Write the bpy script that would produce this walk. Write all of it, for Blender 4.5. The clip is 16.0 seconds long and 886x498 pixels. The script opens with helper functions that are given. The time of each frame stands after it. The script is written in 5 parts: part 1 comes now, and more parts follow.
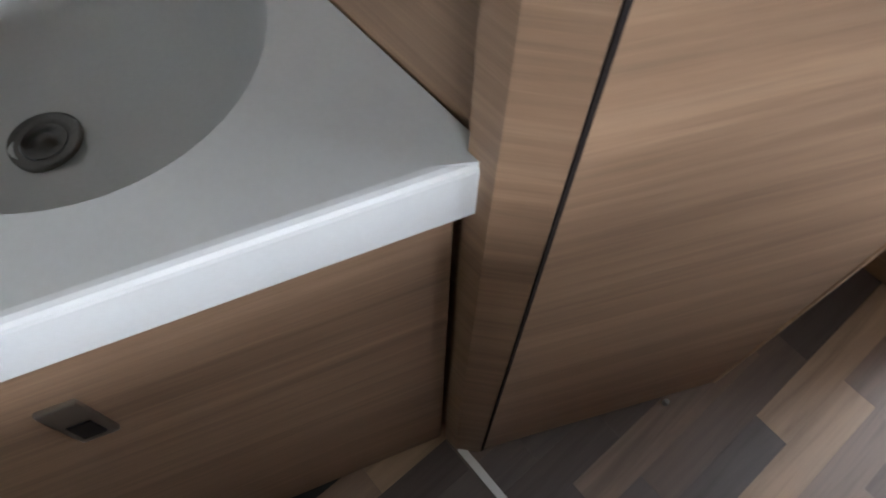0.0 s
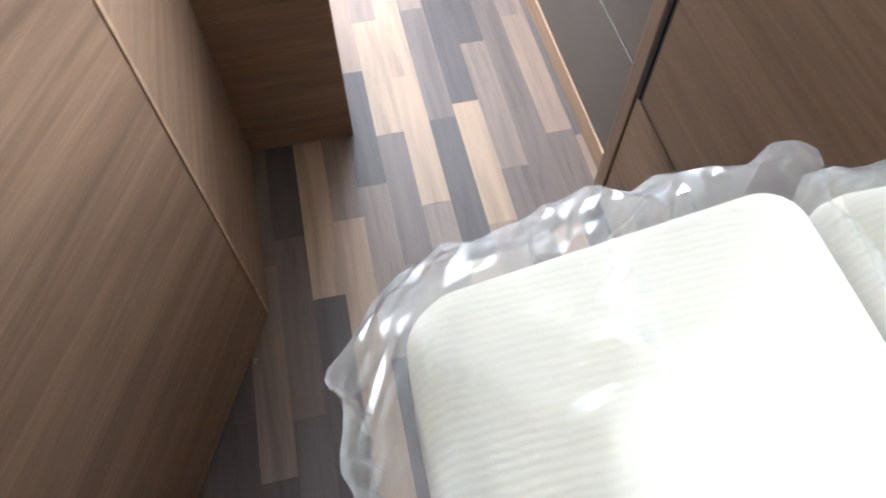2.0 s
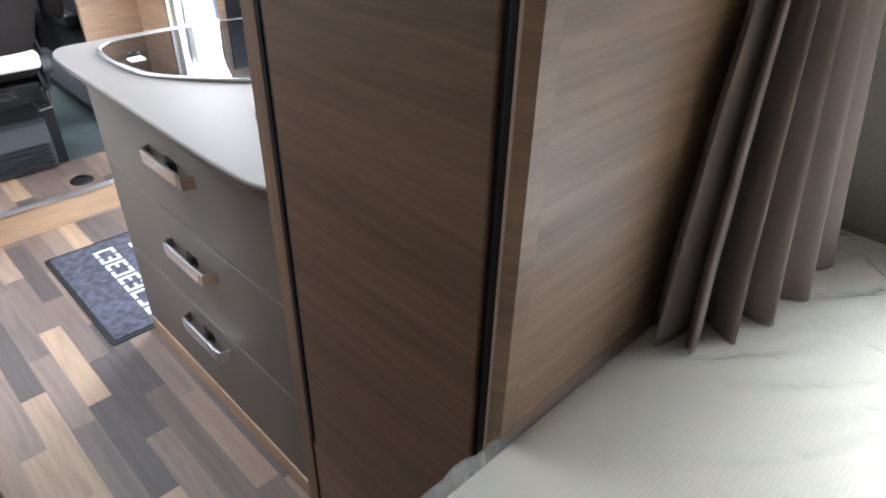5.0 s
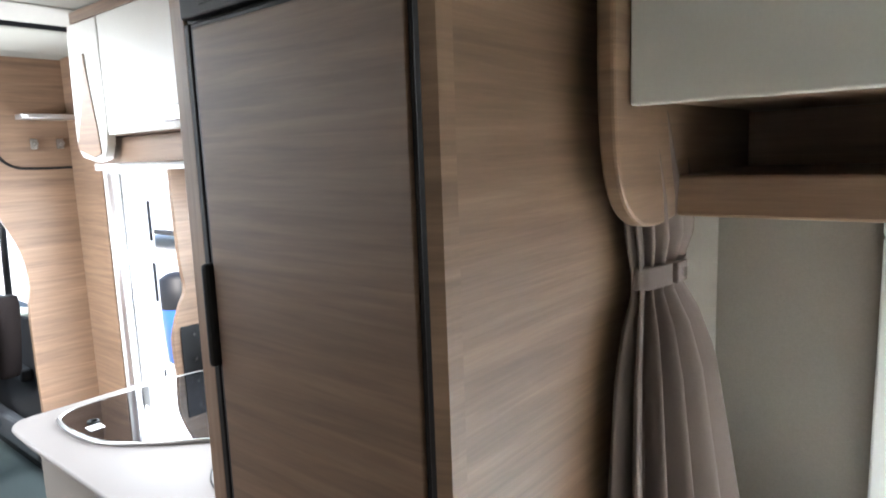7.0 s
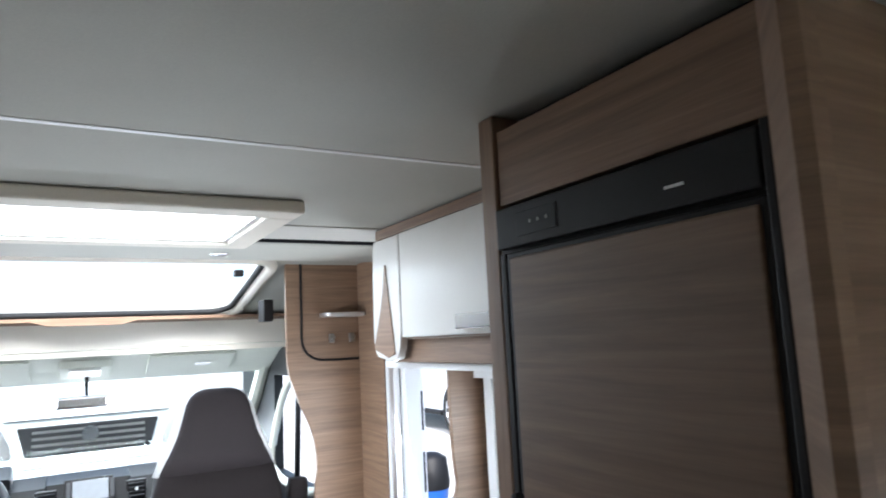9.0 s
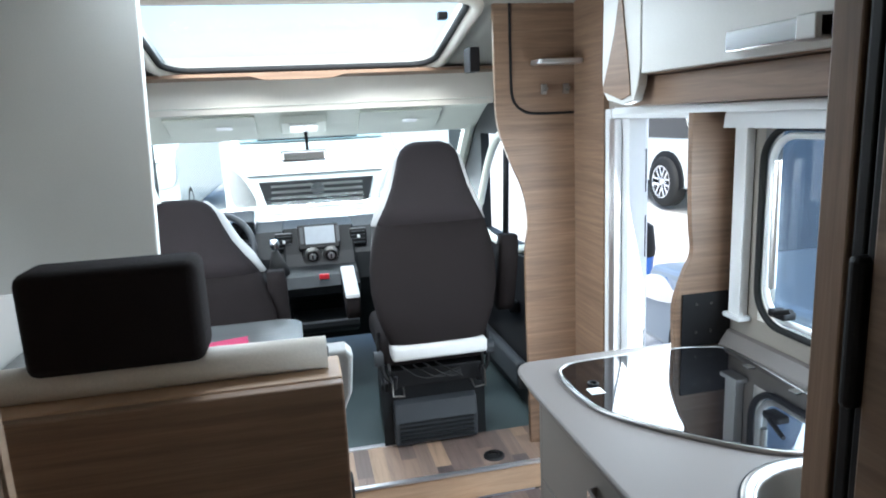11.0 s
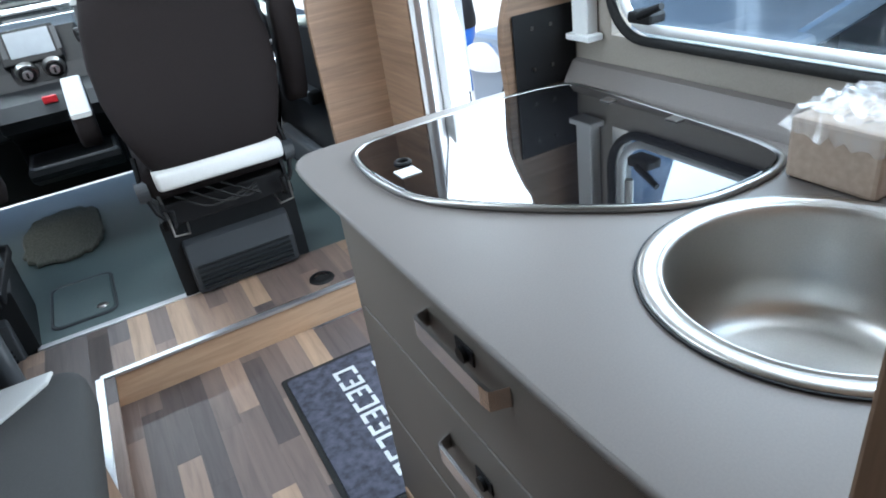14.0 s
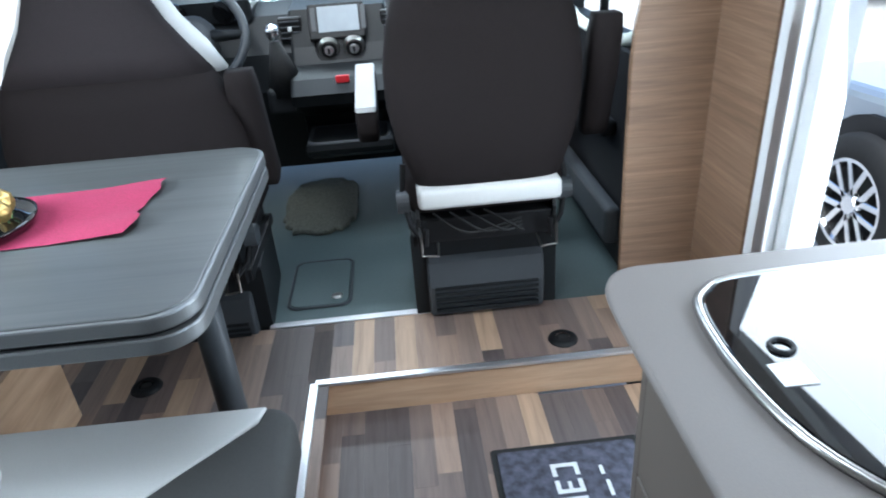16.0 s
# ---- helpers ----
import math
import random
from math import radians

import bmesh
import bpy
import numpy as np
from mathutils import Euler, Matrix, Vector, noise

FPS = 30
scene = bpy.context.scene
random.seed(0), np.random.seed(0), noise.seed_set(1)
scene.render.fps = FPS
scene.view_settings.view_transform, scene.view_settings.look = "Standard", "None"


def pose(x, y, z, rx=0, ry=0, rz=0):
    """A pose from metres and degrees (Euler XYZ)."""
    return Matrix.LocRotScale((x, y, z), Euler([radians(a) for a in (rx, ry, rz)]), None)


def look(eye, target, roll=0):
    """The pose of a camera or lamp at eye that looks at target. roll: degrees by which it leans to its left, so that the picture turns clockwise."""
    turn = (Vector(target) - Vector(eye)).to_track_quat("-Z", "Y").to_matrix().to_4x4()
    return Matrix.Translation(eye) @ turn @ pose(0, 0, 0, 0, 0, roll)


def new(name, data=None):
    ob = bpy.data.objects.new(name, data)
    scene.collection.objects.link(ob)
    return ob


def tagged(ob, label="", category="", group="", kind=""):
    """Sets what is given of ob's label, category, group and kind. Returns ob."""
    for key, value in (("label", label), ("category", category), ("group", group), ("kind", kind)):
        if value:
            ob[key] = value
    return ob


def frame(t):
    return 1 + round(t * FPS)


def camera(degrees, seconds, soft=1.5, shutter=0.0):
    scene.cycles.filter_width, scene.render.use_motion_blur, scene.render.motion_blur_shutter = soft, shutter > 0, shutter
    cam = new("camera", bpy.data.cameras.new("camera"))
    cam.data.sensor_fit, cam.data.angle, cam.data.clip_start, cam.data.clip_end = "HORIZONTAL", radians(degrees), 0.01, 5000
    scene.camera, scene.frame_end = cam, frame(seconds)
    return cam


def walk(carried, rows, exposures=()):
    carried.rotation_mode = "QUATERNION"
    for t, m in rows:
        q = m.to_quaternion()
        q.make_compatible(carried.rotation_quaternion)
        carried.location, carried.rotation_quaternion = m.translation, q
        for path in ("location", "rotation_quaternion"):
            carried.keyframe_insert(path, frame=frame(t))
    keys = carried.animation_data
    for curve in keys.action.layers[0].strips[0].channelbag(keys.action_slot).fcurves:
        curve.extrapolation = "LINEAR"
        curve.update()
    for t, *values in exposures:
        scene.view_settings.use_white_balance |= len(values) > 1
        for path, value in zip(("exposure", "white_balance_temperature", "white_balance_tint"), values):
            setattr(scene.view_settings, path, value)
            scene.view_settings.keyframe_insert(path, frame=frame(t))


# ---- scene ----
cam = camera(68.3, 16.0, soft=1.8, shutter=0.2)
EXPOSURE = [(0.0, 3.1, 6350, 12), (1.0, 3.65, 6000, 11), (1.5, 3.75, 6050, 10), (2.5, 3.3, 6000, 10), (3.5, 2.3, 6000, 10), (4.2, 2.1, 6050, 10), (6.3, 2.7, 6250, 10), (7.5, 2.65, 6200, 10), (8.5, 2.0, 6000, 10), (10.0, 1.65, 5900, 6), (12.5, 1.38, 5700, 4), (14.5, 1.45, 5700, 4), (16.0, 1.42, 5650, 4)]
PATH = [
    (0, (-0.565, -1.624, 1.174), (-1.28, -0.983, -0.58), 1.9),
    (0.5, (-0.496, -1.611, 1.164), (-1.041, -0.804, -0.584), 0.3),
    (1, (-0.392, -1.603, 1.15), (-0.717, -0.64, -0.58), -2.9),
    (1.5, (-0.313, -1.596, 1.166), (-0.333, -0.581, -0.555), -1.9),
    (2, (-0.283, -1.611, 1.203), (-0.068, -0.62, -0.52), -0.3),
    (2.5, (-0.254, -1.612, 1.209), (0.163, -0.617, -0.475), 2.5),
    (3, (-0.253, -1.658, 1.219), (0.382, -0.573, -0.336), 2.2),
    (3.5, (-0.236, -1.68, 1.239), (0.612, -0.57, -0.192), 2.1),
    (4, (-0.229, -1.688, 1.266), (0.782, -0.557, -0.038), 3.3),
    (4.2, (-0.214, -1.673, 1.295), (0.828, -0.537, 0.02), 3.1),
    (6.3, (-0.286, -1.77, 1.512), (1.177, -0.535, 0.936), -1.2),
    (6.5, (-0.288, -1.775, 1.526), (1.206, -0.535, 1.045), -1.4),
    (7, (-0.294, -1.78, 1.563), (1.222, -0.51, 1.268), -2.1),
    (7.5, (-0.31, -1.781, 1.595), (1.173, -0.443, 1.505), -2.8),
    (8, (-0.325, -1.774, 1.614), (1.075, -0.346, 1.679), -3.6),
    (8.5, (-0.336, -1.751, 1.624), (0.904, -0.195, 1.829), -4.1),
    (9, (-0.343, -1.694, 1.632), (0.649, 0.022, 1.898), -2.8),
    (9.5, (-0.343, -1.603, 1.634), (0.342, 0.266, 1.822), -2.4),
    (10, (-0.357, -1.554, 1.621), (0.085, 0.397, 1.626), -2.7),
    (10.2, (-0.364, -1.537, 1.611), (0.031, 0.421, 1.524), -2.6),
    (12.3, (-0.163, -1.256, 1.428), (0.422, 0.526, 0.736), -7.8),
    (12.5, (-0.158, -1.238, 1.401), (0.513, 0.506, 0.689), -7.8),
    (13, (-0.166, -1.153, 1.357), (0.626, 0.512, 0.583), -8.3),
    (13.5, (-0.142, -1.073, 1.326), (0.682, 0.527, 0.454), -8.1),
    (14, (-0.036, -0.983, 1.301), (0.693, 0.602, 0.323), -9.0),
    (14.5, (0.032, -0.925, 1.311), (0.603, 0.708, 0.307), -7.1),
    (15, (0.042, -0.869, 1.316), (0.479, 0.807, 0.316), -7.6),
    (15.5, (0.014, -0.726, 1.338), (0.341, 1.008, 0.397), -5.3),
    (16, (-0.029, -0.577, 1.345), (0.063, 1.186, 0.405), -4.3),
]
walk(cam, [(t, look(eye, target, roll)) for t, eye, target, roll in PATH],
     exposures=EXPOSURE)

# ---- light ----
world = bpy.data.worlds.new("sky")
scene.world = world
world.use_nodes = True
wn = world.node_tree
sky = wn.nodes.new("ShaderNodeTexSky")
sky.sky_type = "NISHITA"
sky.sun_disc = False
sky.sun_elevation = radians(48)
sky.sun_rotation = radians(207)
sky.dust_density = 3.0
wn.links.new(sky.outputs[0], wn.nodes["Background"].inputs[0])
wn.nodes["Background"].inputs[1].default_value = 0.15
sun_data = bpy.data.lights.new("sun", "SUN")
sun_data.energy, sun_data.angle, sun_data.color = 2.4, radians(40), (1.0, 0.96, 0.9)
sun = new("sun", sun_data)
sun.matrix_world = look((-2.45, -4.8, 6.0), (0, 0, 0))


def opening_light(name, eye, target, w, h, watts):
    d = bpy.data.lights.new(name, "AREA")
    d.shape, d.size, d.size_y, d.energy, d.color = "RECTANGLE", w, h, watts, (0.93, 0.97, 1.0)
    ob = new(name, d)
    ob.matrix_world = look(eye, target)
    return ob


opening_light("skylight_light", (-0.28, 0.03, 2.06), (-0.28, 0.03, 0), 0.6, 0.42, 4.2)
opening_light("hood_window_light", (-0.24, 1.5, 2.0), (-0.24, 1.1, 1.0), 1.1, 0.6, 5.5)
opening_light("windscreen_light", (-0.24, 2.45, 1.56), (-0.24, 1.2, 0.7), 1.5, 0.12, 11)
opening_light("windscreen_sill_light", (-0.24, 2.9, 1.05), (-0.24, 2.0, 1.5), 1.6, 0.07, 6)
opening_light("door_light", (0.95, 0.5, 0.8), (0.0, 0.4, 0.6), 0.5, 1.4, 8)
opening_light("kitchen_window_light", (0.9, -0.4, 1.25), (0, -0.4, 0.9), 0.7, 0.4, 4)
bw = opening_light("bed_window_light", (0.9, -2.03, 1.15), (0.1, -2.25, 0.5), 0.5, 0.45, 4.0)
bw.data.spread = radians(110)
dw = opening_light("dinette_window_light", (-1.28, 0.3, 1.25), (0.3, 0.95, 0.85), 0.75, 0.45, 4.2)
dw.data.spread = radians(110)


# ---- materials ----
def material(name, base=(0.5, 0.5, 0.5), rough=0.5, metal=0.0, coat=0.0, spec=0.5):
    m = bpy.data.materials.new(name)
    m.use_nodes = True
    b = m.node_tree.nodes["Principled BSDF"]
    b.inputs["Base Color"].default_value = (*base, 1)
    b.inputs["Roughness"].default_value = rough
    b.inputs["Metallic"].default_value = metal
    b.inputs["Coat Weight"].default_value = coat
    b.inputs["Specular IOR Level"].default_value = spec
    return m


def node(m, kind, **values):
    n = m.node_tree.nodes.new(kind)
    for k, v in values.items():
        n.inputs[k].default_value = v
    return n


def wire(m, a, b):
    m.node_tree.links.new(a, b)


def coords(m, scale, random_shift=False):
    tc = m.node_tree.nodes.new("ShaderNodeTexCoord")
    mp = m.node_tree.nodes.new("ShaderNodeMapping")
    mp.inputs["Scale"].default_value = scale
    wire(m, tc.outputs["Object"], mp.inputs["Vector"])
    if random_shift:
        oi = m.node_tree.nodes.new("ShaderNodeObjectInfo")
        mul = m.node_tree.nodes.new("ShaderNodeMath")
        mul.operation = "MULTIPLY"
        mul.inputs[1].default_value = 37.0
        wire(m, oi.outputs["Random"], mul.inputs[0])
        wire(m, mul.outputs[0], mp.inputs["Location"])
    return mp.outputs["Vector"]


def ramp(m, fac, stops, constant=False):
    r = m.node_tree.nodes.new("ShaderNodeValToRGB")
    if constant:
        r.color_ramp.interpolation = "CONSTANT"
    e = r.color_ramp.elements
    e[0].position, e[0].color = stops[0][0], (*stops[0][1], 1)
    e[1].position, e[1].color = stops[-1][0], (*stops[-1][1], 1)
    for p, c in stops[1:-1]:
        x = e.new(p)
        x.color = (*c, 1)
    wire(m, fac, r.inputs[0])
    return r.outputs[0]


def principled(m):
    return m.node_tree.nodes["Principled BSDF"]


def relief(m, height, strength, distance=0.002):
    b = m.node_tree.nodes.new("ShaderNodeBump")
    b.inputs["Strength"].default_value = strength
    b.inputs["Distance"].default_value = distance
    wire(m, height, b.inputs["Height"])
    wire(m, b.outputs[0], principled(m).inputs["Normal"])


def mixed(m, fac, a, b, mode="MULTIPLY"):
    x = m.node_tree.nodes.new("ShaderNodeMix")
    x.data_type, x.blend_type = "RGBA", mode
    if isinstance(fac, float):
        x.inputs[0].default_value = fac
    else:
        wire(m, fac, x.inputs[0])
    wire(m, a, x.inputs[6])
    wire(m, b, x.inputs[7])
    return x.outputs[2]


def wood(name, dark, mid, light, scale, rough=0.42, shift=False):
    m = material(name, mid, rough)
    v = coords(m, scale, shift)
    n1 = node(m, "ShaderNodeTexNoise", Scale=1.0, Detail=7.0, Roughness=0.68, Distortion=0.5)
    wire(m, v, n1.inputs["Vector"])
    c1 = ramp(m, n1.outputs["Fac"], [(0.22, dark), (0.5, mid), (0.78, light)])
    v2 = coords(m, tuple(2.7 * s for s in scale), shift)
    n2 = node(m, "ShaderNodeTexNoise", Scale=1.0, Detail=3.0, Roughness=0.7)
    wire(m, v2, n2.inputs["Vector"])
    c2 = ramp(m, n2.outputs["Fac"], [(0.3, (0.8, 0.78, 0.76)), (0.65, (1.08, 1.06, 1.04))])
    v3 = coords(m, tuple(0.24 * s for s in scale), shift)
    n3 = node(m, "ShaderNodeTexNoise", Scale=1.0, Detail=4.0, Roughness=0.55, Distortion=1.6)
    wire(m, v3, n3.inputs["Vector"])
    c3 = ramp(m, n3.outputs["Fac"], [(0.32, (0.76, 0.74, 0.72)), (0.46, (0.97, 0.97, 0.97)), (0.68, (1.16, 1.14, 1.12))])
    wire(m, mixed(m, 0.8, mixed(m, 0.5, c1, c2), c3), principled(m).inputs["Base Color"])
    relief(m, n2.outputs["Fac"], 0.15, 0.001)
    return m


def speckled(name, base, rough, amount=0.12, scale=260.0, metal=0.0, bump=0.1, coat=0.0):
    m = material(name, base, rough, metal, coat)
    v = coords(m, (1, 1, 1))
    n = node(m, "ShaderNodeTexNoise", Scale=scale, Detail=3.0)
    wire(m, v, n.inputs["Vector"])
    big = node(m, "ShaderNodeTexNoise", Scale=3.0, Detail=3.0)
    wire(m, v, big.inputs["Vector"])
    lo, hi = tuple(c * (1 - amount) for c in base), tuple(min(1, c * (1 + amount)) for c in base)
    c1 = ramp(m, n.outputs["Fac"], [(0.3, lo), (0.7, hi)])
    c2 = ramp(m, big.outputs["Fac"], [(0.3, (0.93, 0.93, 0.93)), (0.7, (1.04, 1.04, 1.04))])
    wire(m, mixed(m, 0.8, c1, c2), principled(m).inputs["Base Color"])
    if bump:
        relief(m, n.outputs["Fac"], bump, 0.001)
    return m


def clear(name, tint, rough=0.0, ior=1.45, alpha_mix=0.85):
    """Thin pane: mostly see-through, with a glossy skin."""
    m = bpy.data.materials.new(name)
    m.use_nodes = True
    t = m.node_tree
    t.nodes.remove(t.nodes["Principled BSDF"])
    tr = t.nodes.new("ShaderNodeBsdfTransparent")
    tr.inputs[0].default_value = (*tint, 1)
    gl = t.nodes.new("ShaderNodeBsdfGlossy")
    gl.inputs["Roughness"].default_value = rough
    fr = t.nodes.new("ShaderNodeLayerWeight")
    fr.inputs["Blend"].default_value = 0.5
    steep = t.nodes.new("ShaderNodeMath")
    steep.operation = "POWER"
    steep.inputs[1].default_value = 3.5
    t.links.new(fr.outputs["Facing"], steep.inputs[0])
    gloss = t.nodes.new("ShaderNodeMath")
    gloss.operation = "MULTIPLY_ADD"
    gloss.inputs[1].default_value = 1.6 * (ior - 1.0)
    gloss.inputs[2].default_value = 0.09 * (ior - 1.0)
    t.links.new(steep.outputs[0], gloss.inputs[0])
    mx = t.nodes.new("ShaderNodeMixShader")
    t.links.new(gloss.outputs[0], mx.inputs[0])
    t.links.new(tr.outputs[0], mx.inputs[1])
    t.links.new(gl.outputs[0], mx.inputs[2])
    t.links.new(mx.outputs[0], t.nodes["Material Output"].inputs[0])
    return m


W_DARK, W_MID, W_LIGHT = (0.15, 0.093, 0.06), (0.235, 0.15, 0.097), (0.32, 0.215, 0.142)
M_WOOD = wood("wood_laminate", W_DARK, W_MID, W_LIGHT, (2.6, 2.6, 58), 0.45, True)
M_WOOD_V = wood("wood_laminate_upright", W_DARK, W_MID, W_LIGHT, (58, 58, 2.6), 0.45, True)
M_WOOD_Y = wood("wood_laminate_flat", W_DARK, W_MID, W_LIGHT, (58, 2.6, 58), 0.45, True)
M_WOOD_PALE = wood("pale_wood_edge", (0.33, 0.21, 0.13), (0.46, 0.31, 0.2), (0.56, 0.4, 0.27), (2, 2, 24), 0.45)
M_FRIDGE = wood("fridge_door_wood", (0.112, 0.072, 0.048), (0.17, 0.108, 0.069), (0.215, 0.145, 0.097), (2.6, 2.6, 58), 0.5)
M_WORKTOP = speckled("taupe_worktop", (0.165, 0.147, 0.136), 0.52, 0.05, 420, bump=0.03)
M_TAUPE = speckled("taupe_front", (0.135, 0.117, 0.1), 0.48, 0.04, 420, bump=0.02)
M_TAUPE_WALL = speckled("taupe_wall", (0.29, 0.26, 0.225), 0.5, 0.05, 300, bump=0.05)
M_WHITE_GLOSS = speckled("white_gloss_front", (0.68, 0.67, 0.63), 0.42, 0.02, 300, bump=0.0, coat=0.1)
M_CEIL = speckled("ceiling_lining", (0.43, 0.43, 0.385), 0.75, 0.04, 380, bump=0.15)
M_WALL = speckled("wall_lining", (0.5, 0.49, 0.45), 0.6, 0.04, 300, bump=0.1)
M_CREAM = speckled("cream_lining", (0.68, 0.64, 0.56), 0.7, 0.05, 300)
M_HEADLINER = speckled("cab_headliner", (0.7, 0.73, 0.65), 0.85, 0.06, 300)
M_BASIN = speckled("white_basin", (0.5, 0.515, 0.535), 0.48, 0.02, 200, bump=0.0)
M_STEEL = speckled("brushed_steel", (0.38, 0.37, 0.355), 0.3, 0.05, 500, metal=1.0, bump=0.05)
M_SINK = speckled("satin_sink_steel", (0.46, 0.445, 0.42), 0.36, 0.04, 500, metal=1.0, bump=0.05)
M_SATIN = speckled("satin_grey_edge", (0.2, 0.205, 0.21), 0.42, 0.05, 400, metal=0.6, bump=0.03)
M_DRAIN = speckled("tarnished_steel", (0.1, 0.095, 0.09), 0.32, 0.1, 300, metal=1.0, bump=0.1)
M_CHROME = material("chrome", (0.84, 0.84, 0.85), 0.2, 1.0)
M_ALU = speckled("aluminium_trim", (0.7, 0.7, 0.71), 0.33, 0.04, 400, metal=0.9, bump=0.03)
M_WHITE_PL = speckled("white_plastic", (0.75, 0.76, 0.76), 0.4, 0.02, 300, bump=0.02)
M_BLACK = speckled("black_plastic", (0.009, 0.009, 0.01), 0.5, 0.1, 300, bump=0.05)
M_DASH = speckled("dash_plastic", (0.012, 0.0135, 0.015), 0.5, 0.15, 500, bump=0.2)
M_GREY_PL = speckled("grey_plastic", (0.05, 0.055, 0.061), 0.45, 0.08, 400, bump=0.1)
M_GLASS_BLACK = material("black_glass", (0.006, 0.006, 0.007), 0.03, 0.0, 0.6)
M_SCREEN = speckled("screen_glass", (0.3, 0.33, 0.36), 0.1, 0.04, 30, bump=0.0)
M_RUBBER = speckled("rubber", (0.02, 0.02, 0.02), 0.7, 0.2, 200)
M_TINT = clear("tinted_acrylic", (0.72, 0.78, 0.82), 0.02)
M_WINDSCREEN = clear("windscreen_glass", (0.95, 0.985, 0.975))
M_DOME = clear("milky_dome", (0.95, 0.96, 0.97), 0.1, 1.08)
M_FILM = clear("plastic_film", (0.97, 0.975, 0.98), 0.12, 1.7)
M_SEAT = speckled("dark_brown_fabric", (0.0145, 0.0115, 0.0115), 0.85, 0.25, 700, bump=0.4)
M_SEAT_TOP = speckled("mauve_grey_fabric", (0.027, 0.0225, 0.0235), 0.8, 0.2, 700, bump=0.4)
M_SEAT_LT = speckled("light_grey_fabric", (0.56, 0.56, 0.55), 0.8, 0.08, 600, bump=0.3)
M_CUSHION = speckled("grey_cushion_fabric", (0.055, 0.055, 0.054), 0.75, 0.12, 600, bump=0.3)
M_BEIGE = speckled("beige_leather", (0.55, 0.51, 0.45), 0.55, 0.05, 300, bump=0.2)
M_CURTAIN = speckled("taupe_curtain_cloth", (0.172, 0.133, 0.116), 0.9, 0.1, 900, bump=0.3)
M_RUG = speckled("fluffy_grey_rug", (0.09, 0.095, 0.08), 1.0, 0.4, 120, bump=1.0)
M_MAT = speckled("blue_grey_mat_pile", (0.06, 0.062, 0.085), 0.95, 0.5, 42, bump=0.6)
M_MAT_PRINT = speckled("pale_mat_print", (0.6, 0.62, 0.63), 0.9, 0.1, 260)
M_CABFLOOR = speckled("grey_green_cab_vinyl", (0.068, 0.095, 0.096), 0.55, 0.12, 260, bump=0.2)
M_TABLE = wood("grey_table_grain", (0.066, 0.07, 0.072), (0.082, 0.087, 0.088), (0.098, 0.102, 0.103), (1.5, 40, 40), 0.36)
M_PINK = speckled("pink_runner_fibre", (0.28, 0.017, 0.064), 0.9, 0.25, 300, bump=0.5)
M_RED = material("red_button", (0.5, 0.02, 0.03), 0.4)
M_BLUE_CAP = speckled("blue_film", (0.05, 0.28, 0.55), 0.2, 0.5, 120)
M_CARD = speckled("brown_card", (0.36, 0.28, 0.22), 0.7, 0.1, 100)
M_ASPHALT = speckled("asphalt", (0.45, 0.44, 0.42), 0.9, 0.2, 60, bump=0.5)
M_VAN_WHITE = material("white_van_paint", (0.68, 0.72, 0.72), 0.25, 0.0, 0.6)
M_SUV = material("silver_grey_paint", (0.24, 0.28, 0.33), 0.3, 0.4, 0.5)
# pale blue base paints in the sky's reflection on the glass
M_CAR_GLASS = material("sky_reflecting_car_glass", (0.3, 0.42, 0.46), 0.15, 0.0, 0.5)
M_NAVY = material("navy_vehicle_paint", (0.062, 0.088, 0.13), 0.3, 0.0, 0.4)
M_DECAL = material("white_decal", (0.75, 0.78, 0.8), 0.4)
M_BLUE = material("blue_paint", (0.02, 0.12, 0.5), 0.4)
M_FIR = speckled("green_fir_sprig", (0.06, 0.1, 0.03), 0.8, 0.5, 90, bump=0.8)
M_GOLD = speckled("gold_foil", (0.6, 0.42, 0.15), 0.35, 0.2, 60, metal=0.8)
M_GLOW = material("lamp_diffuser", (0.85, 0.85, 0.82), 0.3)

for dull, level in ((M_DASH, 0.2), (M_BLACK, 0.25), (M_GREY_PL, 0.3), (M_SEAT, 0.1), (M_SEAT_TOP, 0.1), (M_CUSHION, 0.2), (M_RUBBER, 0.2)):
    principled(dull).inputs["Specular IOR Level"].default_value = level

m = M_FLOOR = material("laminate_plank", (0.3, 0.2, 0.15), 0.5)
oi = m.node_tree.nodes.new("ShaderNodeObjectInfo")
tone = ramp(m, oi.outputs["Random"], [(0.0, (0.09, 0.071, 0.067)), (0.2, (0.157, 0.116, 0.1)), (0.42, (0.225, 0.164, 0.132)),
                                      (0.6, (0.275, 0.192, 0.145)), (0.76, (0.39, 0.27, 0.185)), (0.9, (0.115, 0.094, 0.09))], True)
fv = coords(m, (42, 2.6, 42), True)
fn = node(m, "ShaderNodeTexNoise", Scale=1.0, Detail=6.0, Roughness=0.65, Distortion=0.6)
wire(m, fv, fn.inputs["Vector"])
fc = ramp(m, fn.outputs["Fac"], [(0.3, (0.66, 0.65, 0.66)), (0.5, (0.98, 0.98, 0.98)), (0.72, (1.22, 1.2, 1.16))])
wire(m, mixed(m, 0.85, tone, fc), principled(m).inputs["Base Color"])
relief(m, fn.outputs["Fac"], 0.12, 0.0008)

